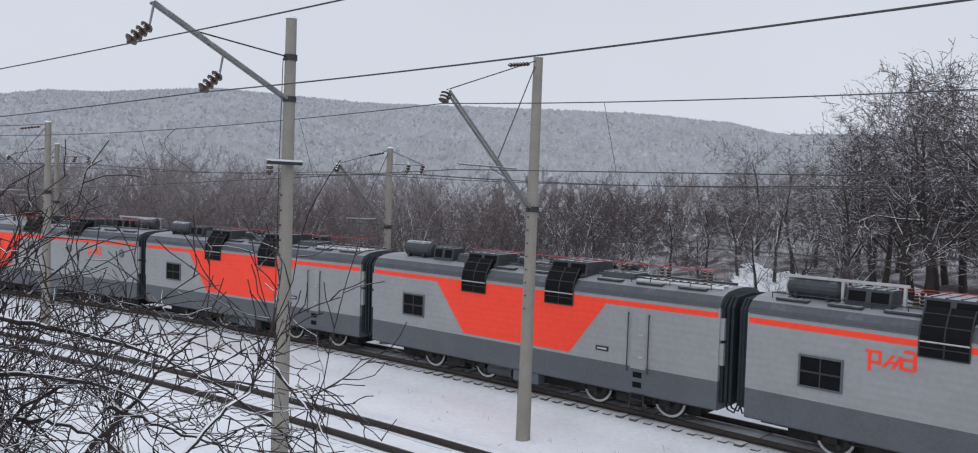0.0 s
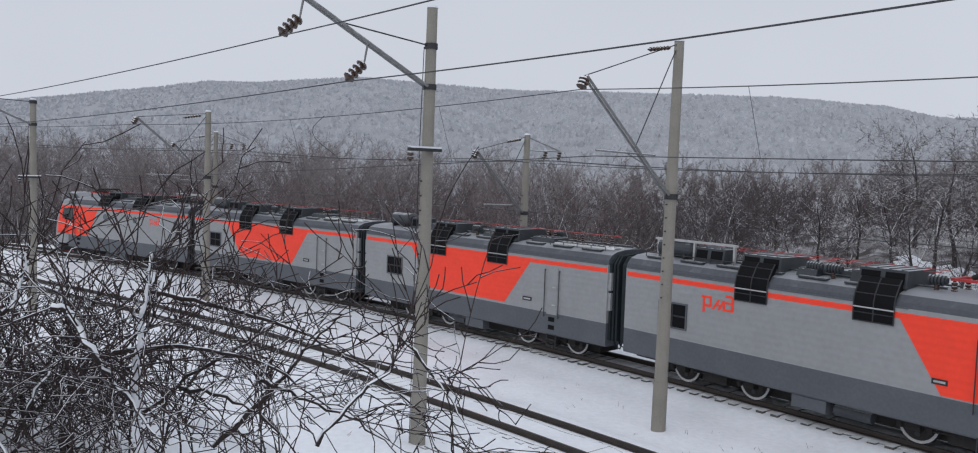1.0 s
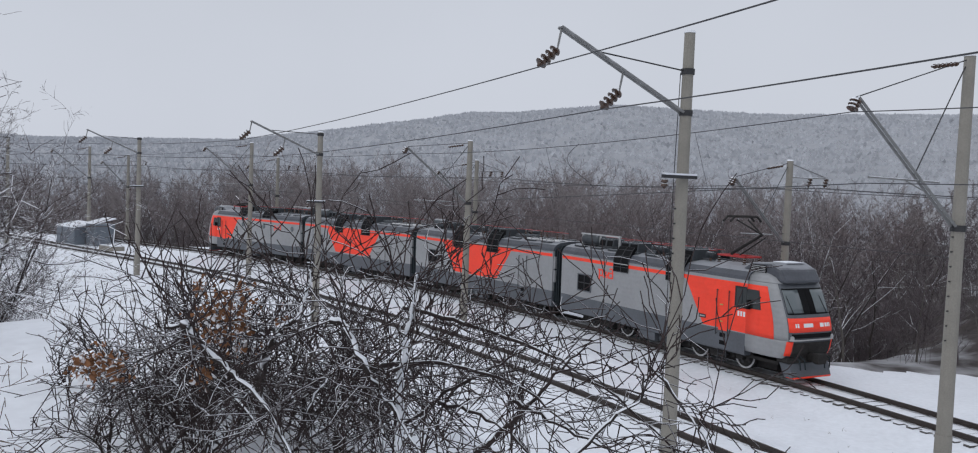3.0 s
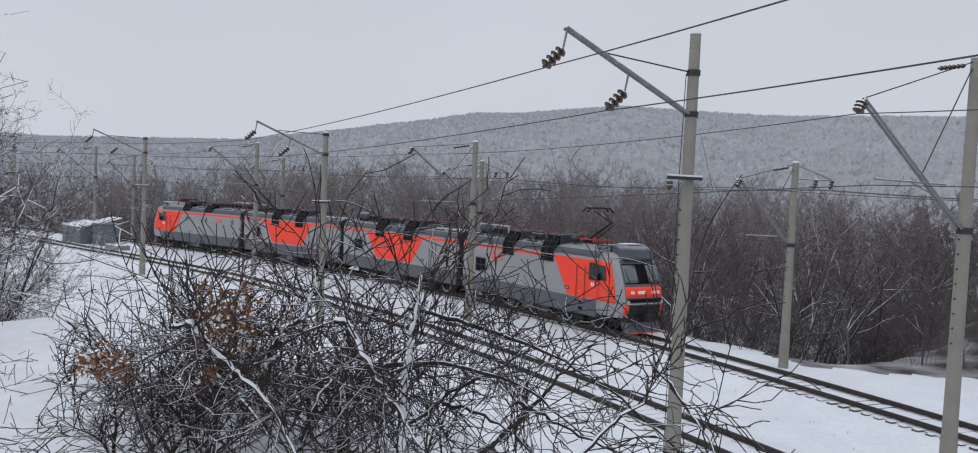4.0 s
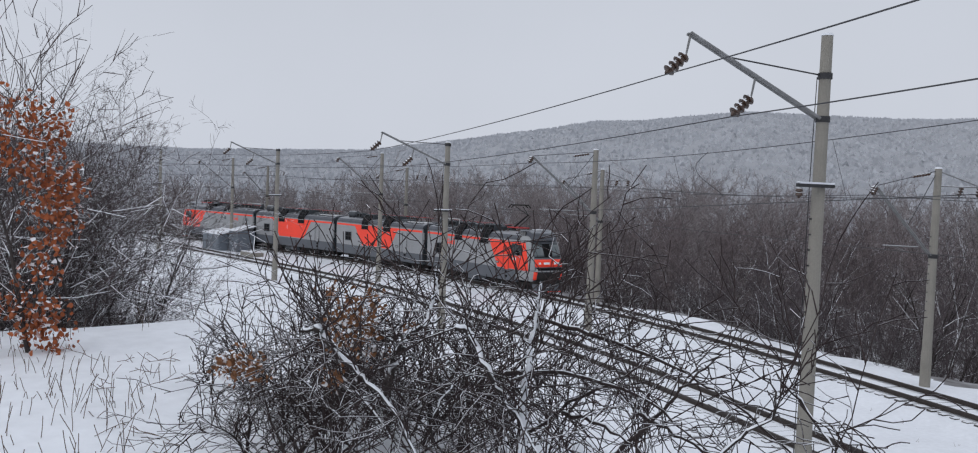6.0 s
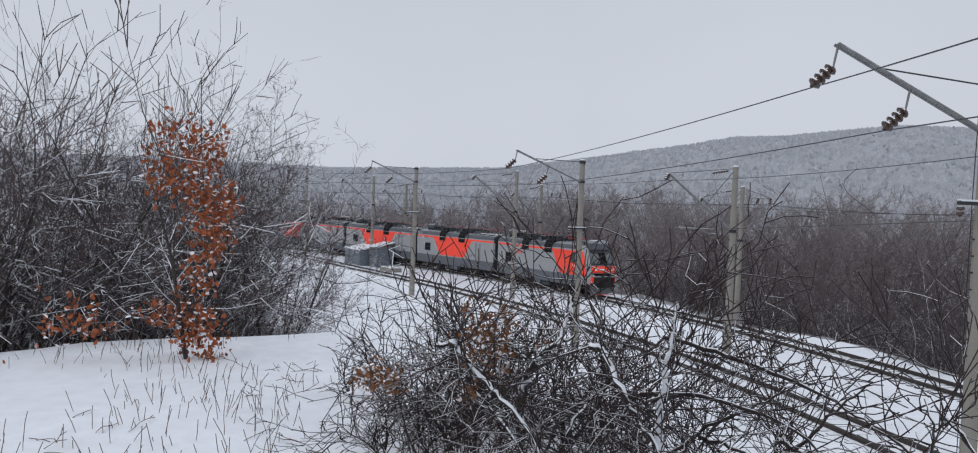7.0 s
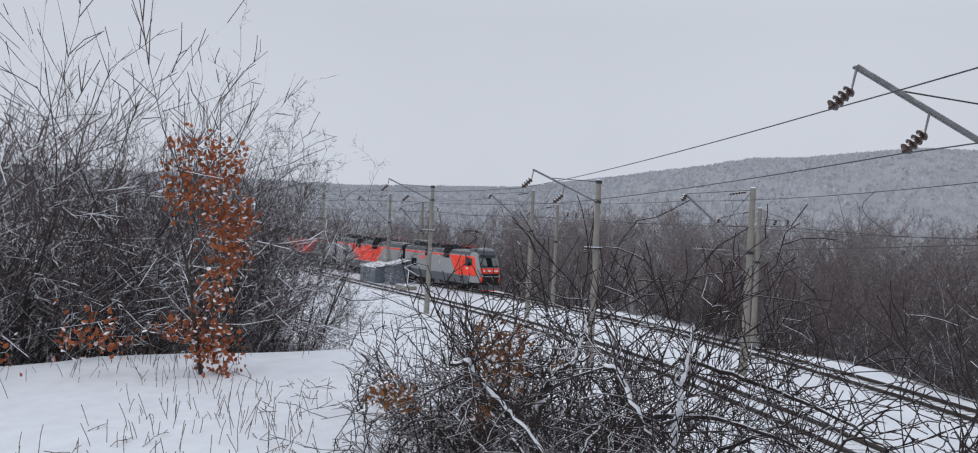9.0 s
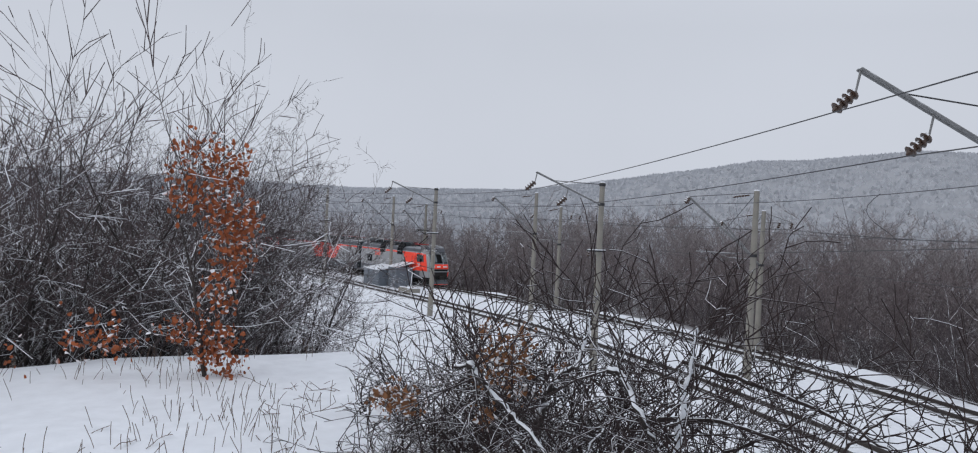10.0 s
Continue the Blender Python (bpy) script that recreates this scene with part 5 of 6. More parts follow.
for i in range(54):
    az = -59.2 - 28 * (i / 54) + rnd.normal(0, 0.4)
    d = rnd.uniform(11.8, 18)
    x, y = at(az, d)
    put(shrub_kinds, x, y, rnd.uniform(2.0, 4.8) if az < -60 else rnd.uniform(1.5, 2.8), rnd)
for az, d, h in ((-50.5, 24, 1.4), (-49, 22, 1.5), (-47.5, 21, 1.6), (-46, 20, 1.5), (-44.5, 19, 1.7), (-43, 17, 1.8), (-41, 15, 2.0), (-51.5, 26, 1.2), (-46.5, 24, 1.2)):
    put(shrub_kinds, *at(az, d), h, rnd)

# brush in the gully below the bank
for i in range(26):
    az, d = -53.5 + 8.5 * i / 25 + rnd.normal(0, 0.2), rnd.uniform(33, 42)
    x, y = at(az, d)
    top = EYE + d * (float(np.interp(az, [-56, -51, -47, -44], [-0.184, -0.174, -0.170, -0.178])) + rnd.uniform(-0.008, 0.004))
    put(shrub_kinds, x, y, max(top - land_at(x, y), 1.0), rnd)

# the small oak that keeps its dead leaves
ox, oy = at(-61.6, 9.7)
oak_rows = []
orn = np.random.default_rng(5)
grow(orn, oak_rows, np.array([0, 0, -0.2]), np.array([-0.08, -0.12, 1.0]), 2.55, 0.028, 0, 2, 0.05, 0.06, (3, 2), 0.3, (0.5, 1.1), (8, 3, 2))
oak = plant("oak_sapling", "young oak with rust-brown dead leaves under snow", "tree", oak_rows, BARK, TWIG, 6, 3)
oak.location = (ox, oy, land_at(ox, oy))


def cluster(rnd, c, r, n):
    return [c + rnd.normal(0, 1, 3) * np.array([r, r, r]) for _ in range(n)]


# clumps in the crown: across, height, spread, number (across runs along the knoll's rim)
rim = np.array([math.cos(radians(-61.6)), -math.sin(radians(-61.6)), 0])
spots = []
for u, z, r, n in ((-0.34, 2.46, 0.07, 40), (-0.07, 2.40, 0.09, 70), (0.17, 2.30, 0.08, 60), (-0.38, 2.15, 0.09, 70), (-0.10, 2.10, 0.11, 100), (0.14, 2.10, 0.09, 70), (-0.38, 1.88, 0.07, 40), (-0.18, 1.85, 0.09, 70), (0.05, 1.80, 0.09, 80), (0.28, 1.80, 0.08, 60), (0.21, 1.60, 0.09, 80), (0.38, 1.70, 0.06, 34), (0.07, 1.45, 0.09, 70), (0.25, 1.36, 0.08, 70), (0.10, 1.13, 0.08, 60), (0.24, 1.17, 0.06, 34), (0.0, 0.92, 0.08, 44), (0.14, 0.82, 0.06, 40), (-0.28, 0.54, 0.09, 50), (-0.07, 0.50, 0.10, 70), (0.14, 0.43, 0.09, 60), (-0.45, 0.50, 0.08, 30), (0.03, 0.26, 0.09, 60), (0.17, 0.15, 0.09, 60), (-0.07, 0.33, 0.08, 40), (0.21, 0.02, 0.07, 40), (-1.22, 0.44, 0.12, 34), (-1.0, 0.47, 0.12, 40), (-0.87, 0.36, 0.10, 30), (-1.32, 0.33, 0.09, 22), (-1.95, 0.30, 0.12, 14)):
    spots += cluster(orn, rim * u + np.array([0, 0, z]), r * 1.08, int(n * 1.05))
leaf_part = part("leaves", mesh_np("leaves", *leaves(orn, spots, 0.062)), LEAF, oak, "rust-brown curled leaves")
leaf_part["kind"] = "stuff"

# the tangled bush below the camera
brn = np.random.default_rng(8)
BUSH = tagged(new("bush"), "dense leafless bush with dark tangled twigs and snow", "bush")
stem_rows = []
for az in np.linspace(-47.5, -20, 31):
    for _ in range(4 if az < -35 else 1 if az < -29 or round(az) % 2 else 0):
        a = az + brn.normal(0, 2.0)
        d = brn.uniform(4.6, 7.6)
        x, y = at(a, d)
        z = land_at(x, y)
        top = EYE - d * float(np.interp(a, [-54, -50, -46, -43, -38, -32, -27, -22, -17, -12], [0.27, 0.21, 0.16, 0.135, 0.125, 0.125, 0.14, 0.18, 0.23, 0.28]))
        h = max(top - z, 0.6) * brn.uniform(0.75, 1.1)
        d0 = np.array([brn.normal(0, 0.55), brn.normal(0, 0.45), 1.0])
        grow(brn, stem_rows, np.array([x, y, z - 0.1]), d0 / np.linalg.norm(d0), h * 1.15, brn.uniform(0.009, 0.018) if a < -33 else brn.uniform(0.006, 0.011), 0, 2, 0.16, -0.04, (2, 1), 0.55, (0.35, 1.1), (8, 4, 3))
# a few upright shoots that stand out of its top
for az, d, e in ((-34.6, 5.4, -0.085), (-33.0, 5.6, -0.05), (-31.5, 5.3, -0.04), (-29.6, 5.5, -0.04), (-28.4, 5.7, -0.085), (-44.0, 5.3, -0.10)):
    x, y = at(az, d)
    z = land_at(x, y)
    grow(brn, stem_rows, np.array([x, y, z - 0.1]), np.array([brn.normal(0, 0.06), brn.normal(0, 0.06), 1.0]), (EYE + d * e - z) * 1.0, 0.0075, 0, 1, 0.06, 0.01, (2, 1), 0.30, (0.3, 0.7), (8, 4, 3))
stem_rows = np.array(stem_rows)
stem_part = part("stem", mesh_np("stem", *tubes(stem_rows[stem_rows[:, 8] < 0.5], 5)), STEMBUSH, BUSH, "dark stems with snow on top")
stem_part["kind"] = "stuff"
twig_part = part("twig", mesh_np("twig", *tubes(stem_rows[stem_rows[:, 8] >= 0.5], 3)), TWIGBUSH, BUSH, "dark reddish-brown twigs")
twig_part["kind"] = "stuff"


def limb(rnd, way, r, kids=1):
    """A thick snow-covered limb through the given (azimuth, distance, slope) stations with its twigs."""
    rows = []
    pts = [np.array([*at(a, d), EYE + d * e]) for a, d, e in way]
    pts = [2 * pts[0] - pts[1]] + pts + [2 * pts[-1] - pts[-2]]
    fine = []
    for i in range(1, len(pts) - 2):
        a, b, c, d = pts[i - 1:i + 3]
        for k in range(6):
            t = k / 6
            fine.append(0.5 * (2 * b + (c - a) * t + (2 * a - 5 * b + 4 * c - d) * t * t + (3 * b - a - 3 * c + d) * t ** 3) + rnd.normal(0, 0.006, 3))
    fine.append(pts[-2])
    rad = [r * (1 - 0.78 * i / len(fine)) * rnd.uniform(0.85, 1.15) for i in range(len(fine))]
    for i in range(len(fine) - 1):
        if i % 2 == 0:
            for _ in range(kids):
                e = rnd.normal(0, 1, 3) + np.array([0, 0, 0.4])
                grow(rnd, rows, fine[i], e / np.linalg.norm(e), rnd.uniform(0.3, 0.9), max(rad[i] * 0.32, 0.004), 2, 3, 0.16, 0.0, (1, 1, 1, 1), 0.5, (0.4, 1.0), (5, 4, 5, 3))
    return fine, rad, rows


def taper_mesh(name, pts, rad, n=8):
    """One continuous tube with its own radius at each point."""
    v = []
    for i, p in enumerate(pts):
        d = pts[min(i + 1, len(pts) - 1)] - pts[max(i - 1, 0)]
        d = d / np.linalg.norm(d)
        a = np.cross(d, [0.3, 0.2, 0.93])
        a /= np.linalg.norm(a)
        b = np.cross(a, d)
        v += [p + (a * math.cos(2 * math.pi * j / n) + b * math.sin(2 * math.pi * j / n)) * rad[i] for j in range(n)]
    f = [(i * n + j, i * n + (j + 1) % n, (i + 1) * n + (j + 1) % n, (i + 1) * n + j) for i in range(len(pts) - 1) for j in range(n)]
    return mesh_np(name, np.array(v), np.array(f))


def snowy_limb(seed, label, way, r, kids=1, bark=LIMBSNOW):
    fine, rad, rows = limb(np.random.default_rng(seed), way, r, kids)
    ob = tagged(new("bare_branch"), label, "branch")
    part("limb", taper_mesh("limb", fine, rad), bark, ob, smooth=True)
    tw = part("twig", mesh_np("twig", *tubes(np.array(rows), 3)), TWIGBUSH, ob)
    tw["kind"] = "stuff"
    return ob


snowy_limb(1, "thick forked branch under a ridge of snow", [(-40.3, 4.5, -0.258), (-40.0, 4.5, -0.218), (-39.2, 4.5, -0.179), (-38.2, 4.5, -0.168), (-36.8, 4.5, -0.155)], 0.026)
snowy_limb(2, "upright snowy branch end", [(-37.8, 4.5, -0.165), (-37.5, 4.5, -0.143), (-37.2, 4.5, -0.122), (-37.3, 4.5, -0.104)], 0.013, 1, PLASTER)
snowy_limb(3, "upright young stem plastered with snow", [(-30.7, 4.2, -0.36), (-31.1, 4.2, -0.286), (-31.0, 4.2, -0.234), (-30.8, 4.2, -0.19), (-30.5, 4.2, -0.145), (-30.3, 4.2, -0.11)], 0.024, 2, PLASTER)
snowy_limb(4, "slanting branch under fresh snow", [(-44.9, 4.3, -0.170), (-44.3, 4.3, -0.183), (-42.2, 4.2, -0.222), (-40.1, 4.1, -0.258), (-38.0, 4.0, -0.325)], 0.024, 2)
snowy_limb(8, "snow-laden branch leaning out of the bush", [(-35.6, 4.2, -0.165), (-34.7, 4.2, -0.178), (-33.4, 4.1, -0.221), (-31.8, 4.1, -0.264), (-29.5, 4.0, -0.325)], 0.020, 2)
snowy_limb(5, "long dark drooping branch", [(-31.0, 4.6, -0.15), (-26.0, 4.4, -0.17), (-21.0, 4.3, -0.2), (-17.5, 4.2, -0.235), (-12.5, 4.2, -0.30)], 0.013, 2, STEMBUSH)
snowy_limb(6, "dark twig with short side shoots", [(-20.0, 4.0, -0.33), (-17.0, 4.0, -0.27), (-15.0, 4.0, -0.24), (-15.6, 4.0, -0.19)], 0.012, 1)
snowy_limb(7, "slanting branch under fresh snow", [(-46.5, 5.2, -0.22), (-44.0, 5.2, -0.26), (-41.0, 5.0, -0.31)], 0.010, 2)
snowy_limb(9, "low branch under fresh snow", [(-43.5, 5.0, -0.235), (-41.5, 4.8, -0.26), (-38.5, 4.6, -0.33)], 0.012, 2)
snowy_limb(10, "snow-laden branch low in the bush", [(-37.5, 4.6, -0.31), (-36.8, 4.6, -0.26), (-35.2, 4.7, -0.225), (-33.0, 4.7, -0.215)], 0.010, 2)
snowy_limb(11, "thin snowy branch arching over the bush", [(-46.0, 5.2, -0.175), (-43.0, 5.1, -0.165), (-40.5, 5.0, -0.18), (-38.5, 5.0, -0.2)], 0.015, 2)
snowy_limb(12, "long dark bare branch arching low", [(-34.0, 4.5, -0.22), (-28.5, 4.3, -0.215), (-23.5, 4.2, -0.235), (-19.0, 4.1, -0.29)], 0.014, 1, STEMBUSH)
snowy_limb(13, "dark bare branch with upright shoots", [(-26.5, 4.3, -0.33), (-23.0, 4.2, -0.27), (-20.5, 4.2, -0.215), (-18.5, 4.2, -0.18)], 0.013, 1, STEMBUSH)
snowy_limb(14, "slender dark branch reaching up out of the bush", [(-31.4, 4.4, -0.30), (-28.0, 4.4, -0.25), (-24.5, 4.3, -0.212), (-22.5, 4.3, -0.185)], 0.011, 1, STEMBUSH)
snowy_limb(15, "slender dark branch drooping over the snow", [(-23.5, 4.3, -0.255), (-21.2, 4.2, -0.275), (-17.2, 4.2, -0.305), (-13.9, 4.1, -0.355)], 0.011, 1, STEMBUSH)
snowy_limb(16, "dark branch bending to the ground", [(-28.5, 4.4, -0.262), (-26.5, 4.3, -0.268), (-23.7, 4.2, -0.295), (-20.3, 4.1, -0.36)], 0.013, 1, STEMBUSH)
snowy_limb(17, "bare upright shoot with fine twigs", [(-10.7, 4.1, -0.345), (-11.0, 4.1, -0.30), (-11.3, 4.1, -0.265), (-10.8, 4.1, -0.225)], 0.006, 1, STEMBUSH)
snowy_limb(18, "thin branch edged with snow", [(-14.6, 4.2, -0.205), (-12.8, 4.2, -0.24), (-10.8, 4.1, -0.285), (-9.0, 4.1, -0.34)], 0.009, 1)
# dead leaves caught in the bush
for az, d, e, r, n in ((-44.0, 4.9, -0.126, 0.028, 14), (-42.9, 4.9, -0.140, 0.06, 44), (-41.8, 4.9, -0.138, 0.05, 34), (-43.2, 4.9, -0.160, 0.06, 44), (-41.4, 4.9, -0.166, 0.05, 34), (-43.7, 4.9, -0.180, 0.05, 30), (-42.1, 4.9, -0.188, 0.06, 40), (-43.9, 4.8, -0.225, 0.04, 22), (-50.6, 4.9, -0.209, 0.04, 30), (-49.7, 4.9, -0.206, 0.04, 36), (-48.7, 4.9, -0.214, 0.045, 40), (-50.0, 4.9, -0.218, 0.04, 30), (-38.9, 4.8, -0.165, 0.04, 14)):
    c = np.array([*at(az, d), EYE + d * e])
    me = mesh_np("dead_leaves", *leaves(brn, cluster(brn, c, r * 1.0, int(n * 1.8)), 0.034))
    me.materials.append(LITTER)
    tagged(new("dead_leaves", me), "clump of rust-brown dead leaves with snow", "leaves", kind="stuff")

# trees on the level ground beyond the far track
wide_kinds = [(plant("tree", "broad bare tree with snow lying on its limbs", "tree", spreading(80 + i, 14.0, (3, 3, 2, 1)), BARK, TWIGWIDE, 7, 3, "trees beyond the far track", 0.012, 1), 14.0) for i in range(3)]
wrn = np.random.default_rng(21)
for az, d, e in ((29.5, 50, 0.215), (27.6, 53, 0.175), (26.3, 56, 0.155), (32, 48, 0.22), (30.5, 62, 0.2), (24.2, 60, 0.125), (23.2, 68, 0.1), (22.3, 54, 0.085), (19.5, 66, 0.075), (17.3, 84, 0.086), (16.2, 88, 0.07), (28.0, 66, 0.15), (31.5, 58, 0.2), (34, 52, 0.19), (37, 56, 0.2), (7.0, 60, 0.014), (5.0, 62, 0.0), (9.5, 64, 0.0), (12, 66, 0.01), (14.2, 70, 0.02), (20.8, 72, 0.06), (25.4, 74, 0.1), (29.0, 58, 0.19), (27.0, 62, 0.16), (25.4, 52, 0.12), (23.8, 56, 0.09), (21.8, 62, 0.06), (18.4, 62, 0.04), (16.2, 64, 0.03), (31.0, 52, 0.17), (30.2, 55, 0.2), (27.6, 57, 0.175), (24.6, 55, 0.13), (22.4, 60, 0.1), (22.6, 50, 0.02), (19.6, 54, 0.01), (17.4, 56, 0.005), (8.4, 52, -0.03), (11.0, 54, -0.02), (13.5, 55, -0.01), (6.2, 50, -0.05)):
    x, y = at(az, d)
    put(wide_kinds, x, y, EYE + e * d - land_at(x, y), wrn)
# slender trees on the valley side
valley_kinds = [(plant("tree", "thin bare tree on the snowy valley side", "tree", slender(100 + i, 12.0, (2, 2, 3), 3, 1, (5, 3, 3, 2)), b, TWIGVAL, 5, 3, "valley trees", 0.009, 1), 12.0) for i, b in enumerate((BARK, BARKPALE, BARK, BARK))]
for i in range(112):
    s = wrn.uniform(62, 215)
    p, t, n = on(T_FAR, s, -wrn.uniform(8.5, 34))
    if p.x > 8:
        continue
    top = EYE + math.hypot(p.x, p.y) * wrn.uniform(-0.075, -0.015)
    h = top - land_at(p.x, p.y)
    put(valley_kinds, p.x, p.y, max(h, 4.0), wrn)
edge_shrubs = [(plant("shrub", "low bare shrub at the edge of the railway bank", "shrub", shrub(160 + i, 2.5, 7), BARK, TWIGVAL, 4, 3, "bank shrubs", 0.006), 2.5) for i in range(2)]
for i in range(130):
    s = wrn.uniform(66, 205) if i < 62 else wrn.uniform(58, 96)
    x0 = on(T_FAR, s)[0].x
    rim_at = 4.0 + 8.0 * float(smooth(-6, 6, x0)) + 12.0 * float(smooth(10, 20, x0))
    p, t, n = on(T_FAR, s, -(rim_at + wrn.uniform(0.3, 6)))
    put(edge_shrubs, p.x, p.y, wrn.uniform(1.5, 4.0), wrn)

# the far woods on the valley floor and across the valley
frn = np.random.default_rng(31)
protos = []
for i in range(8):
    rows = []
    if i < 5:
        grow(frn, rows, np.array([0, 0, -1.0]), np.array([0, 0, 1.0]), 10.0, 0.075, 0, 2, 0.07, 0.05, (2, 4), 0.34, (0.3, 0.75), (6, 4, 3))
    else:
        grow(frn, rows, np.array([0, 0, -1.0]), np.array([0, 0, 1.0]), 9.0, 0.085, 0, 2, 0.10, 0.05, (3, 3), 0.44, (0.35, 0.9), (6, 4, 3))
    protos.append(np.array(rows))
for i in range(4):
    rows = []
    for _ in range(9):
        a, t = frn.uniform(0, 6.28), frn.uniform(0.05, 0.4)
        e = np.array([math.cos(a) * t, math.sin(a) * t, 1.0])
        grow(frn, rows, np.array([frn.normal(0, 1.0), frn.normal(0, 1.0), -0.5]), e / np.linalg.norm(e), 9.0, 0.03, 0, 2, 0.10, 0.04, (3, 2), 0.4, (0.25, 0.7), (4, 3, 2))
    protos.append(np.array(rows))
stands = {"near": [], "middle": [], "far": []}


def far_plant(az, d, k, top, wide=1.0):
    """One tree or thicket of the joined woods, at an azimuth and distance, with its top at that height."""
    x, y = at(az, d)
    rows = protos[k].copy()
    z = land_at(x, y)
    s = max(top - z, 2.5) / 10.0
    a = frn.uniform(0, 6.28)
    c, sn = math.cos(a) * wide, math.sin(a) * wide
    rot = np.array([[c, -sn, 0], [sn, c, 0], [0, 0, 1]]) * s
    for q in (0, 3):
        rows[:, q:q + 3] = rows[:, q:q + 3] @ rot.T + np.array([x, y, z])
    rows[:, 6:8] = np.maximum(rows[:, 6:8] * s, 0.00015 * d)
    # the tier picks the twig colour, paler with distance to paint haze
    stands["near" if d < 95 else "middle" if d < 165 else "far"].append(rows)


def beyond_far(az, d):
    x, y = at(az, d)
    return -float(side_of(T_FAR, np.array([x]), np.array([y]))[0])


def wood_top(az):
    """Slope from the eye to the tops of the woods across the valley."""
    return float(np.interp(az, [-66, -47, -41, -35, -22, -13, -4, 8, 20], [-0.010, -0.006, 0.008, 0.020, 0.019, 0.016, 0.009, 0.010, 0.03]))


for i in range(900):
    az, d = frn.uniform(-66, 38), frn.uniform(165, 400)
    far_plant(az, d, int(frn.integers(8)), EYE + d * (wood_top(az) + frn.uniform(-0.022, 0.004) + (0.012 if frn.random() < 0.12 else 0)), 1.3)
for i in range(760):
    az, d = frn.uniform(-66, 38), frn.uniform(95, 165)
    if beyond_far(az, d) < 13:
        continue
    far_plant(az, d, int(frn.integers(8)), EYE + d * (min(wood_top(az), 0.012) + frn.uniform(-0.055, -0.016)), 1.2)
for i in range(480):
    az, d = frn.uniform(-64, 38), 46 + 49 * frn.random()
    gap = beyond_far(az, d)
    if gap < (28 if az > 20 else 17 if az > 4 else 10) or (az > 10 and d < 72):
        continue
    x, y = at(az, d)
    if i % 2:
        far_plant(az, d, int(frn.integers(8)), EYE + d * frn.uniform(-0.085, -0.030), 1.1)
    else:
        far_plant(az, d, 8 + int(frn.integers(4)), land_at(x, y) + frn.uniform(2.5, 7.0), 1.3)
for key, material, label in (("near", TWIGFAR, "leafless dark brown woods and thicket in the valley"), ("middle", TWIGMID, "leafless brown woods on the valley floor"), ("far", TWIGMIST, "leafless woods across the valley, mist painted pale into their colour")):
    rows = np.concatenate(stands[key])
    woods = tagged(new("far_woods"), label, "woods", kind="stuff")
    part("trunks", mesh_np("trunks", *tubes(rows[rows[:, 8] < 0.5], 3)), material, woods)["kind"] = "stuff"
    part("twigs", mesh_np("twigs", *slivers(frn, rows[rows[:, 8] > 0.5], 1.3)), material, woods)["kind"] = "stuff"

# dry stalks and twigs on the knoll's snow
grn = np.random.default_rng(41)
stalks = []
for i in range(1500):
    az, d = grn.uniform(-86, -42), grn.uniform(4.8, 11)
    x, y = at(az, d)
    if math.sin(x * 1.9 + 0.6) + math.sin(y * 2.3 + x) + grn.normal(0, 0.7) < 0.1:
        continue
    z = land_at(x, y)
    e = np.array([grn.normal(0, 0.22), grn.normal(0, 0.22), 1.0])
    grow(grn, stalks, np.array([x, y, z - 0.03]), e / np.linalg.norm(e), grn.uniform(0.06, 0.30), 0.0013, 0, 0, 0.07, -0.06, (1,), 0.4, (0.4, 0.9), (4, 2))
for i in range(70):
    az, d = grn.uniform(-80, -44), grn.uniform(5, 9.5)
    x, y = at(az, d)
    e = np.array([grn.normal(0, 1), grn.normal(0, 1), 0.12])
    grow(grn, stalks, np.array([x, y, land_at(x, y) + 0.01]), e / np.linalg.norm(e), grn.uniform(0.15, 0.5), 0.0034, 0, 1, 0.15, -0.03, (1,), 0.4, (0.4, 0.9), (4, 2))
for i in range(1000):
    az, d = grn.uniform(-57, -40), grn.uniform(34, 98)
    x, y = at(az, d)
    off = float(side_of(T_NEAR, np.array([x]), np.array([y]))[0])
    if off < 3.2 or math.sin(x * 0.5) + math.sin(y * 0.7 + x * 0.2) + grn.normal(0, 0.8) < 0.2:
        continue
    for _ in range(5):
        e = np.array([grn.normal(0, 0.8), grn.normal(0, 0.8), 0.8])
        grow(grn, stalks, np.array([x + grn.normal(0, 0.25), y + grn.normal(0, 0.25), land_at(x, y) - 0.03]), e / np.linalg.norm(e), grn.uniform(0.12, 0.42), 0.014, 0, 1, 0.12, -0.05, (1,), 0.4, (0.4, 0.9), (2, 2))
# weeds in the snow beside and between the tracks
for i in range(420):
    s0 = grn.uniform(62, 190)
    p, t, n = on(T_NEAR, s0, grn.choice([grn.uniform(-6.4, -2.2), grn.uniform(2.2, 5.5)]))
    for _ in range(2):
        e = np.array([grn.normal(0, 0.8), grn.normal(0, 0.8), 0.7])
        grow(grn, stalks, np.array([p.x + grn.normal(0, 0.1), p.y + grn.normal(0, 0.1), land_at(p.x, p.y) - 0.02]), e / np.linalg.norm(e), grn.uniform(0.05, 0.22), 0.009, 0, 1, 0.12, -0.05, (1,), 0.4, (0.4, 0.9), (2, 2))
stalk_me = mesh_np("dry_grass", *tubes(np.array(stalks), 3))
stalk_me.materials.append(GRASS)
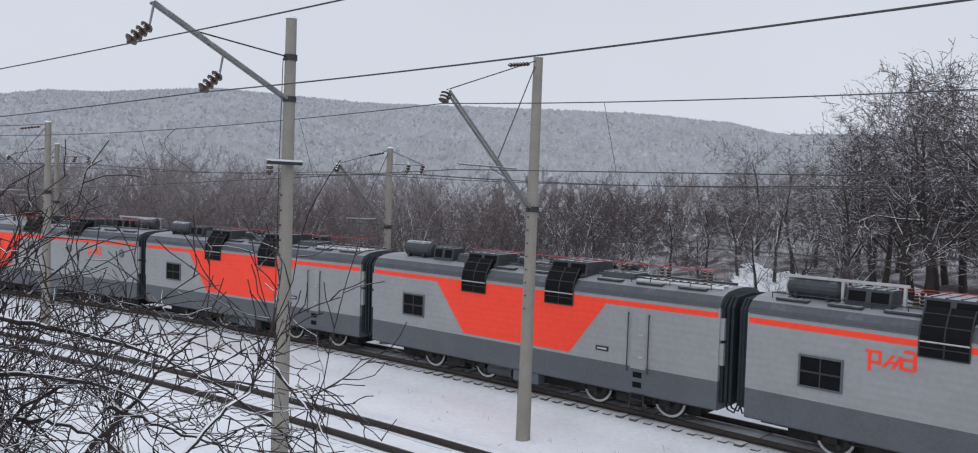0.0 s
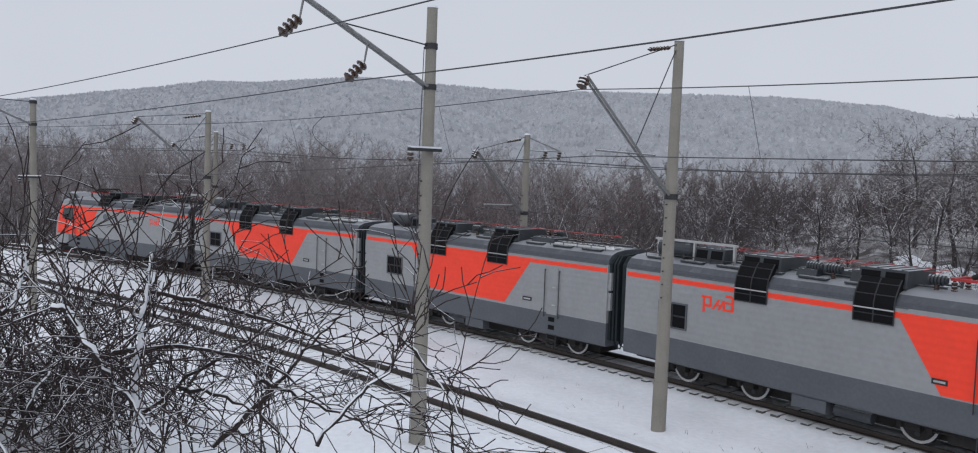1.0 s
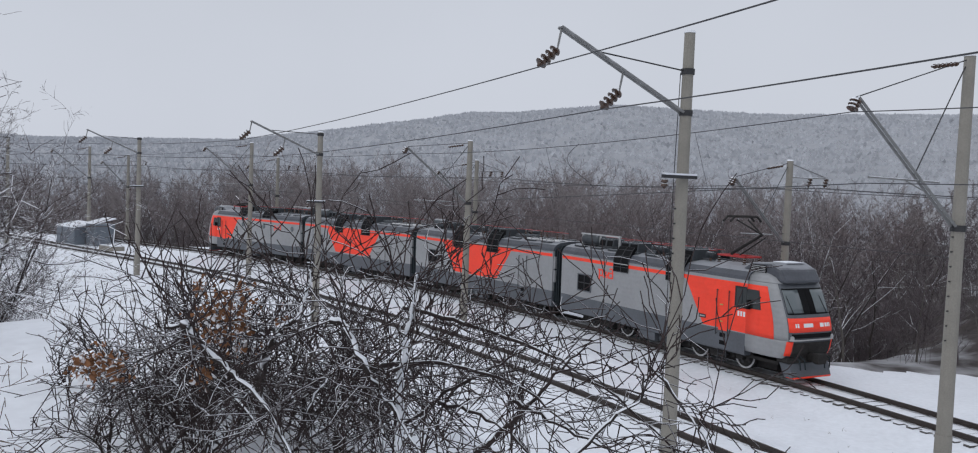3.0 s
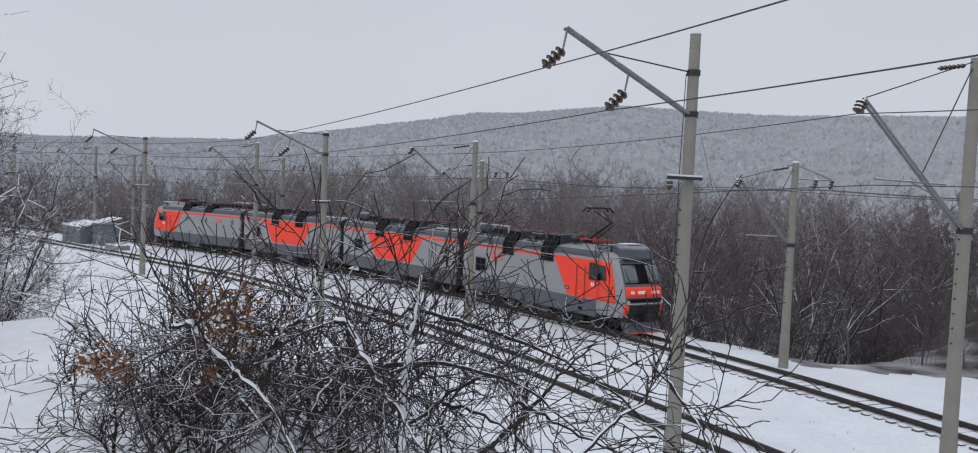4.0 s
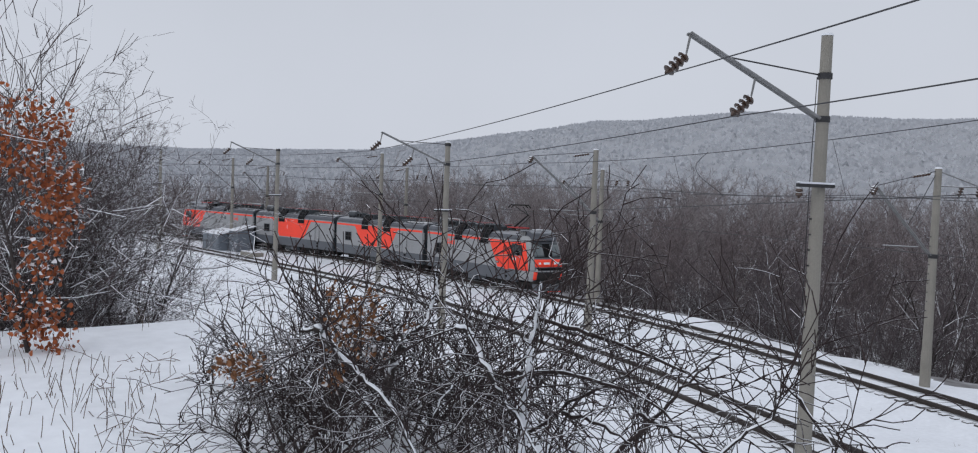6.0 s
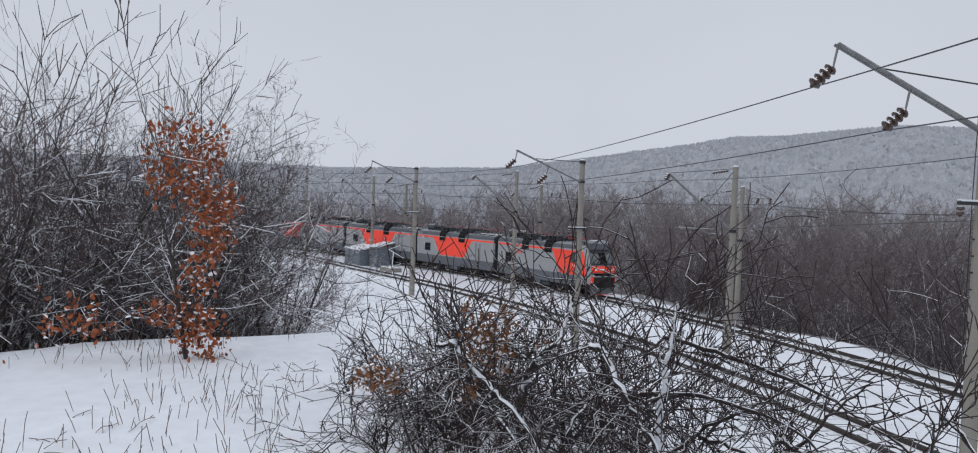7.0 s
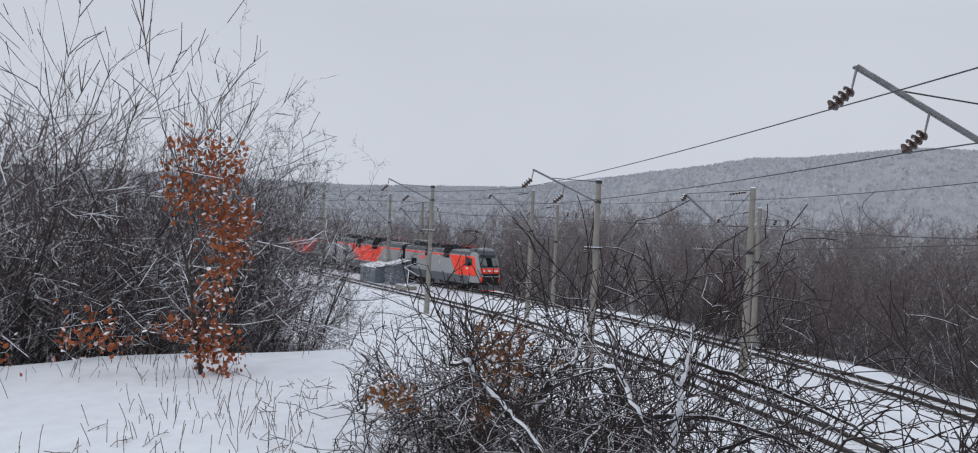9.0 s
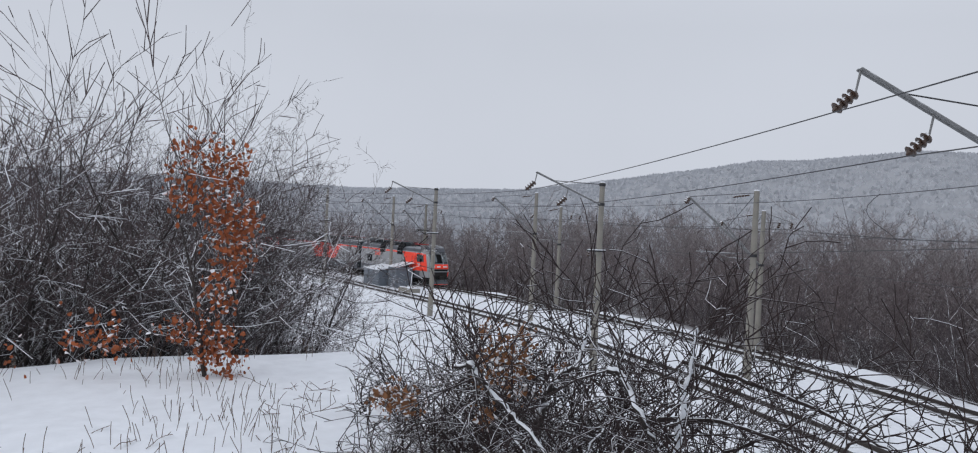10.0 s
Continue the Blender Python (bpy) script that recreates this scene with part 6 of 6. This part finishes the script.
tagged(new("dry_grass", stalk_me), "sparse dry grass stalks and twigs poking through snow", "grass", kind="stuff")


# ---- trackside sheds, far house, fallen branch ----
def cabinet(name, label, x, y, turn, w, d, h, roof):
    ob = tagged(new(name), label, "equipment shed", "trackside sheds")
    ob.matrix_basis = pose(x, y, land_at(x, y) - 0.05, 0, 0, turn)
    part("wall", Geo().box(-w / 2, w / 2, -d / 2, d / 2, 0, h), SHEDM, ob, "grey sheet-metal walls")
    part("roof", Geo().prism([(-d / 2 - 0.12, h), (d / 2 + 0.12, h + roof), (d / 2 + 0.12, h + roof + 0.1), (-d / 2 - 0.12, h + 0.1)], -w / 2 - 0.12, w / 2 + 0.12), SNOW, ob, "snow-covered flat roof")
    for i in range(3):
        x0 = -w / 2 + w * (i + 0.5) / 3
        part("door", Geo().box(x0 - w / 7, x0 + w / 7, -d / 2 - 0.03, -d / 2, 0.15, h - 0.15), SHEDM, ob, bevel=0.01)


cabinet("equipment_shed", "low grey trackside shed with snowy roof", -87.4, 70.4, -14, 4.6, 2.4, 2.0, 0.5)
cabinet("equipment_shed", "taller grey trackside shed with snowy roof", -83.6, 70.6, -14, 2.4, 2.2, 2.5, 0.6)
slab = tagged(new("concrete_trough"), "low concrete block beside the trackside shed", "concrete block")
slab.matrix_basis = pose(-77.9, 67.3, land_at(-77.9, 67.3), 0, 0, -14)
part("block", Geo().box(-1.5, 1.5, -0.7, 0.7, -0.1, 0.55), CONCRETE, slab, bevel=0.03)
part("snow_cover", Geo().box(-1.45, 1.45, -0.65, 0.65, 0.55, 0.62), SNOW, slab, bevel=0.03)
frn2 = np.random.default_rng(9)
log_rows = []
grow(frn2, log_rows, np.array([-71.5, 52.0, land_at(-71.5, 52.0) + 0.12]), np.array([-0.66, 0.75, 0.0]), 8.0, 0.14, 0, 1, 0.05, 0.0, (1,), 0.15, (0.4, 0.8), (7, 3))
plant("fallen_branch", "dark fallen branch lying on the snow bank", "branch", log_rows, BARK, TWIG)

# ---- sleepers, laid last ----
sleeper_me = Geo().prism([(-1.35, -0.40), (1.35, -0.40), (1.33, -0.195), (0.5, -0.205), (-0.5, -0.205), (-1.33, -0.195)], -0.13, 0.13).mesh("sleeper")
sleeper_me.materials.append(SLEEPER)
for name, line, s0 in (("track_near", T_NEAR, 66.0), ("track_far", T_FAR, 62.0)):
    parent = bpy.data.objects[name]
    for i in range(290):
        p, t, n = on(line, s0 + i * 0.56)
        ob = new("sleeper", sleeper_me)
        ob.parent = parent
        ob.matrix_basis = Matrix(((t.x, n.x, 0, p.x), (t.y, n.y, 0, p.y), (0, 0, 1, p.z + random.uniform(-0.03, 0.012)), (0, 0, 0, 1)))


motions()
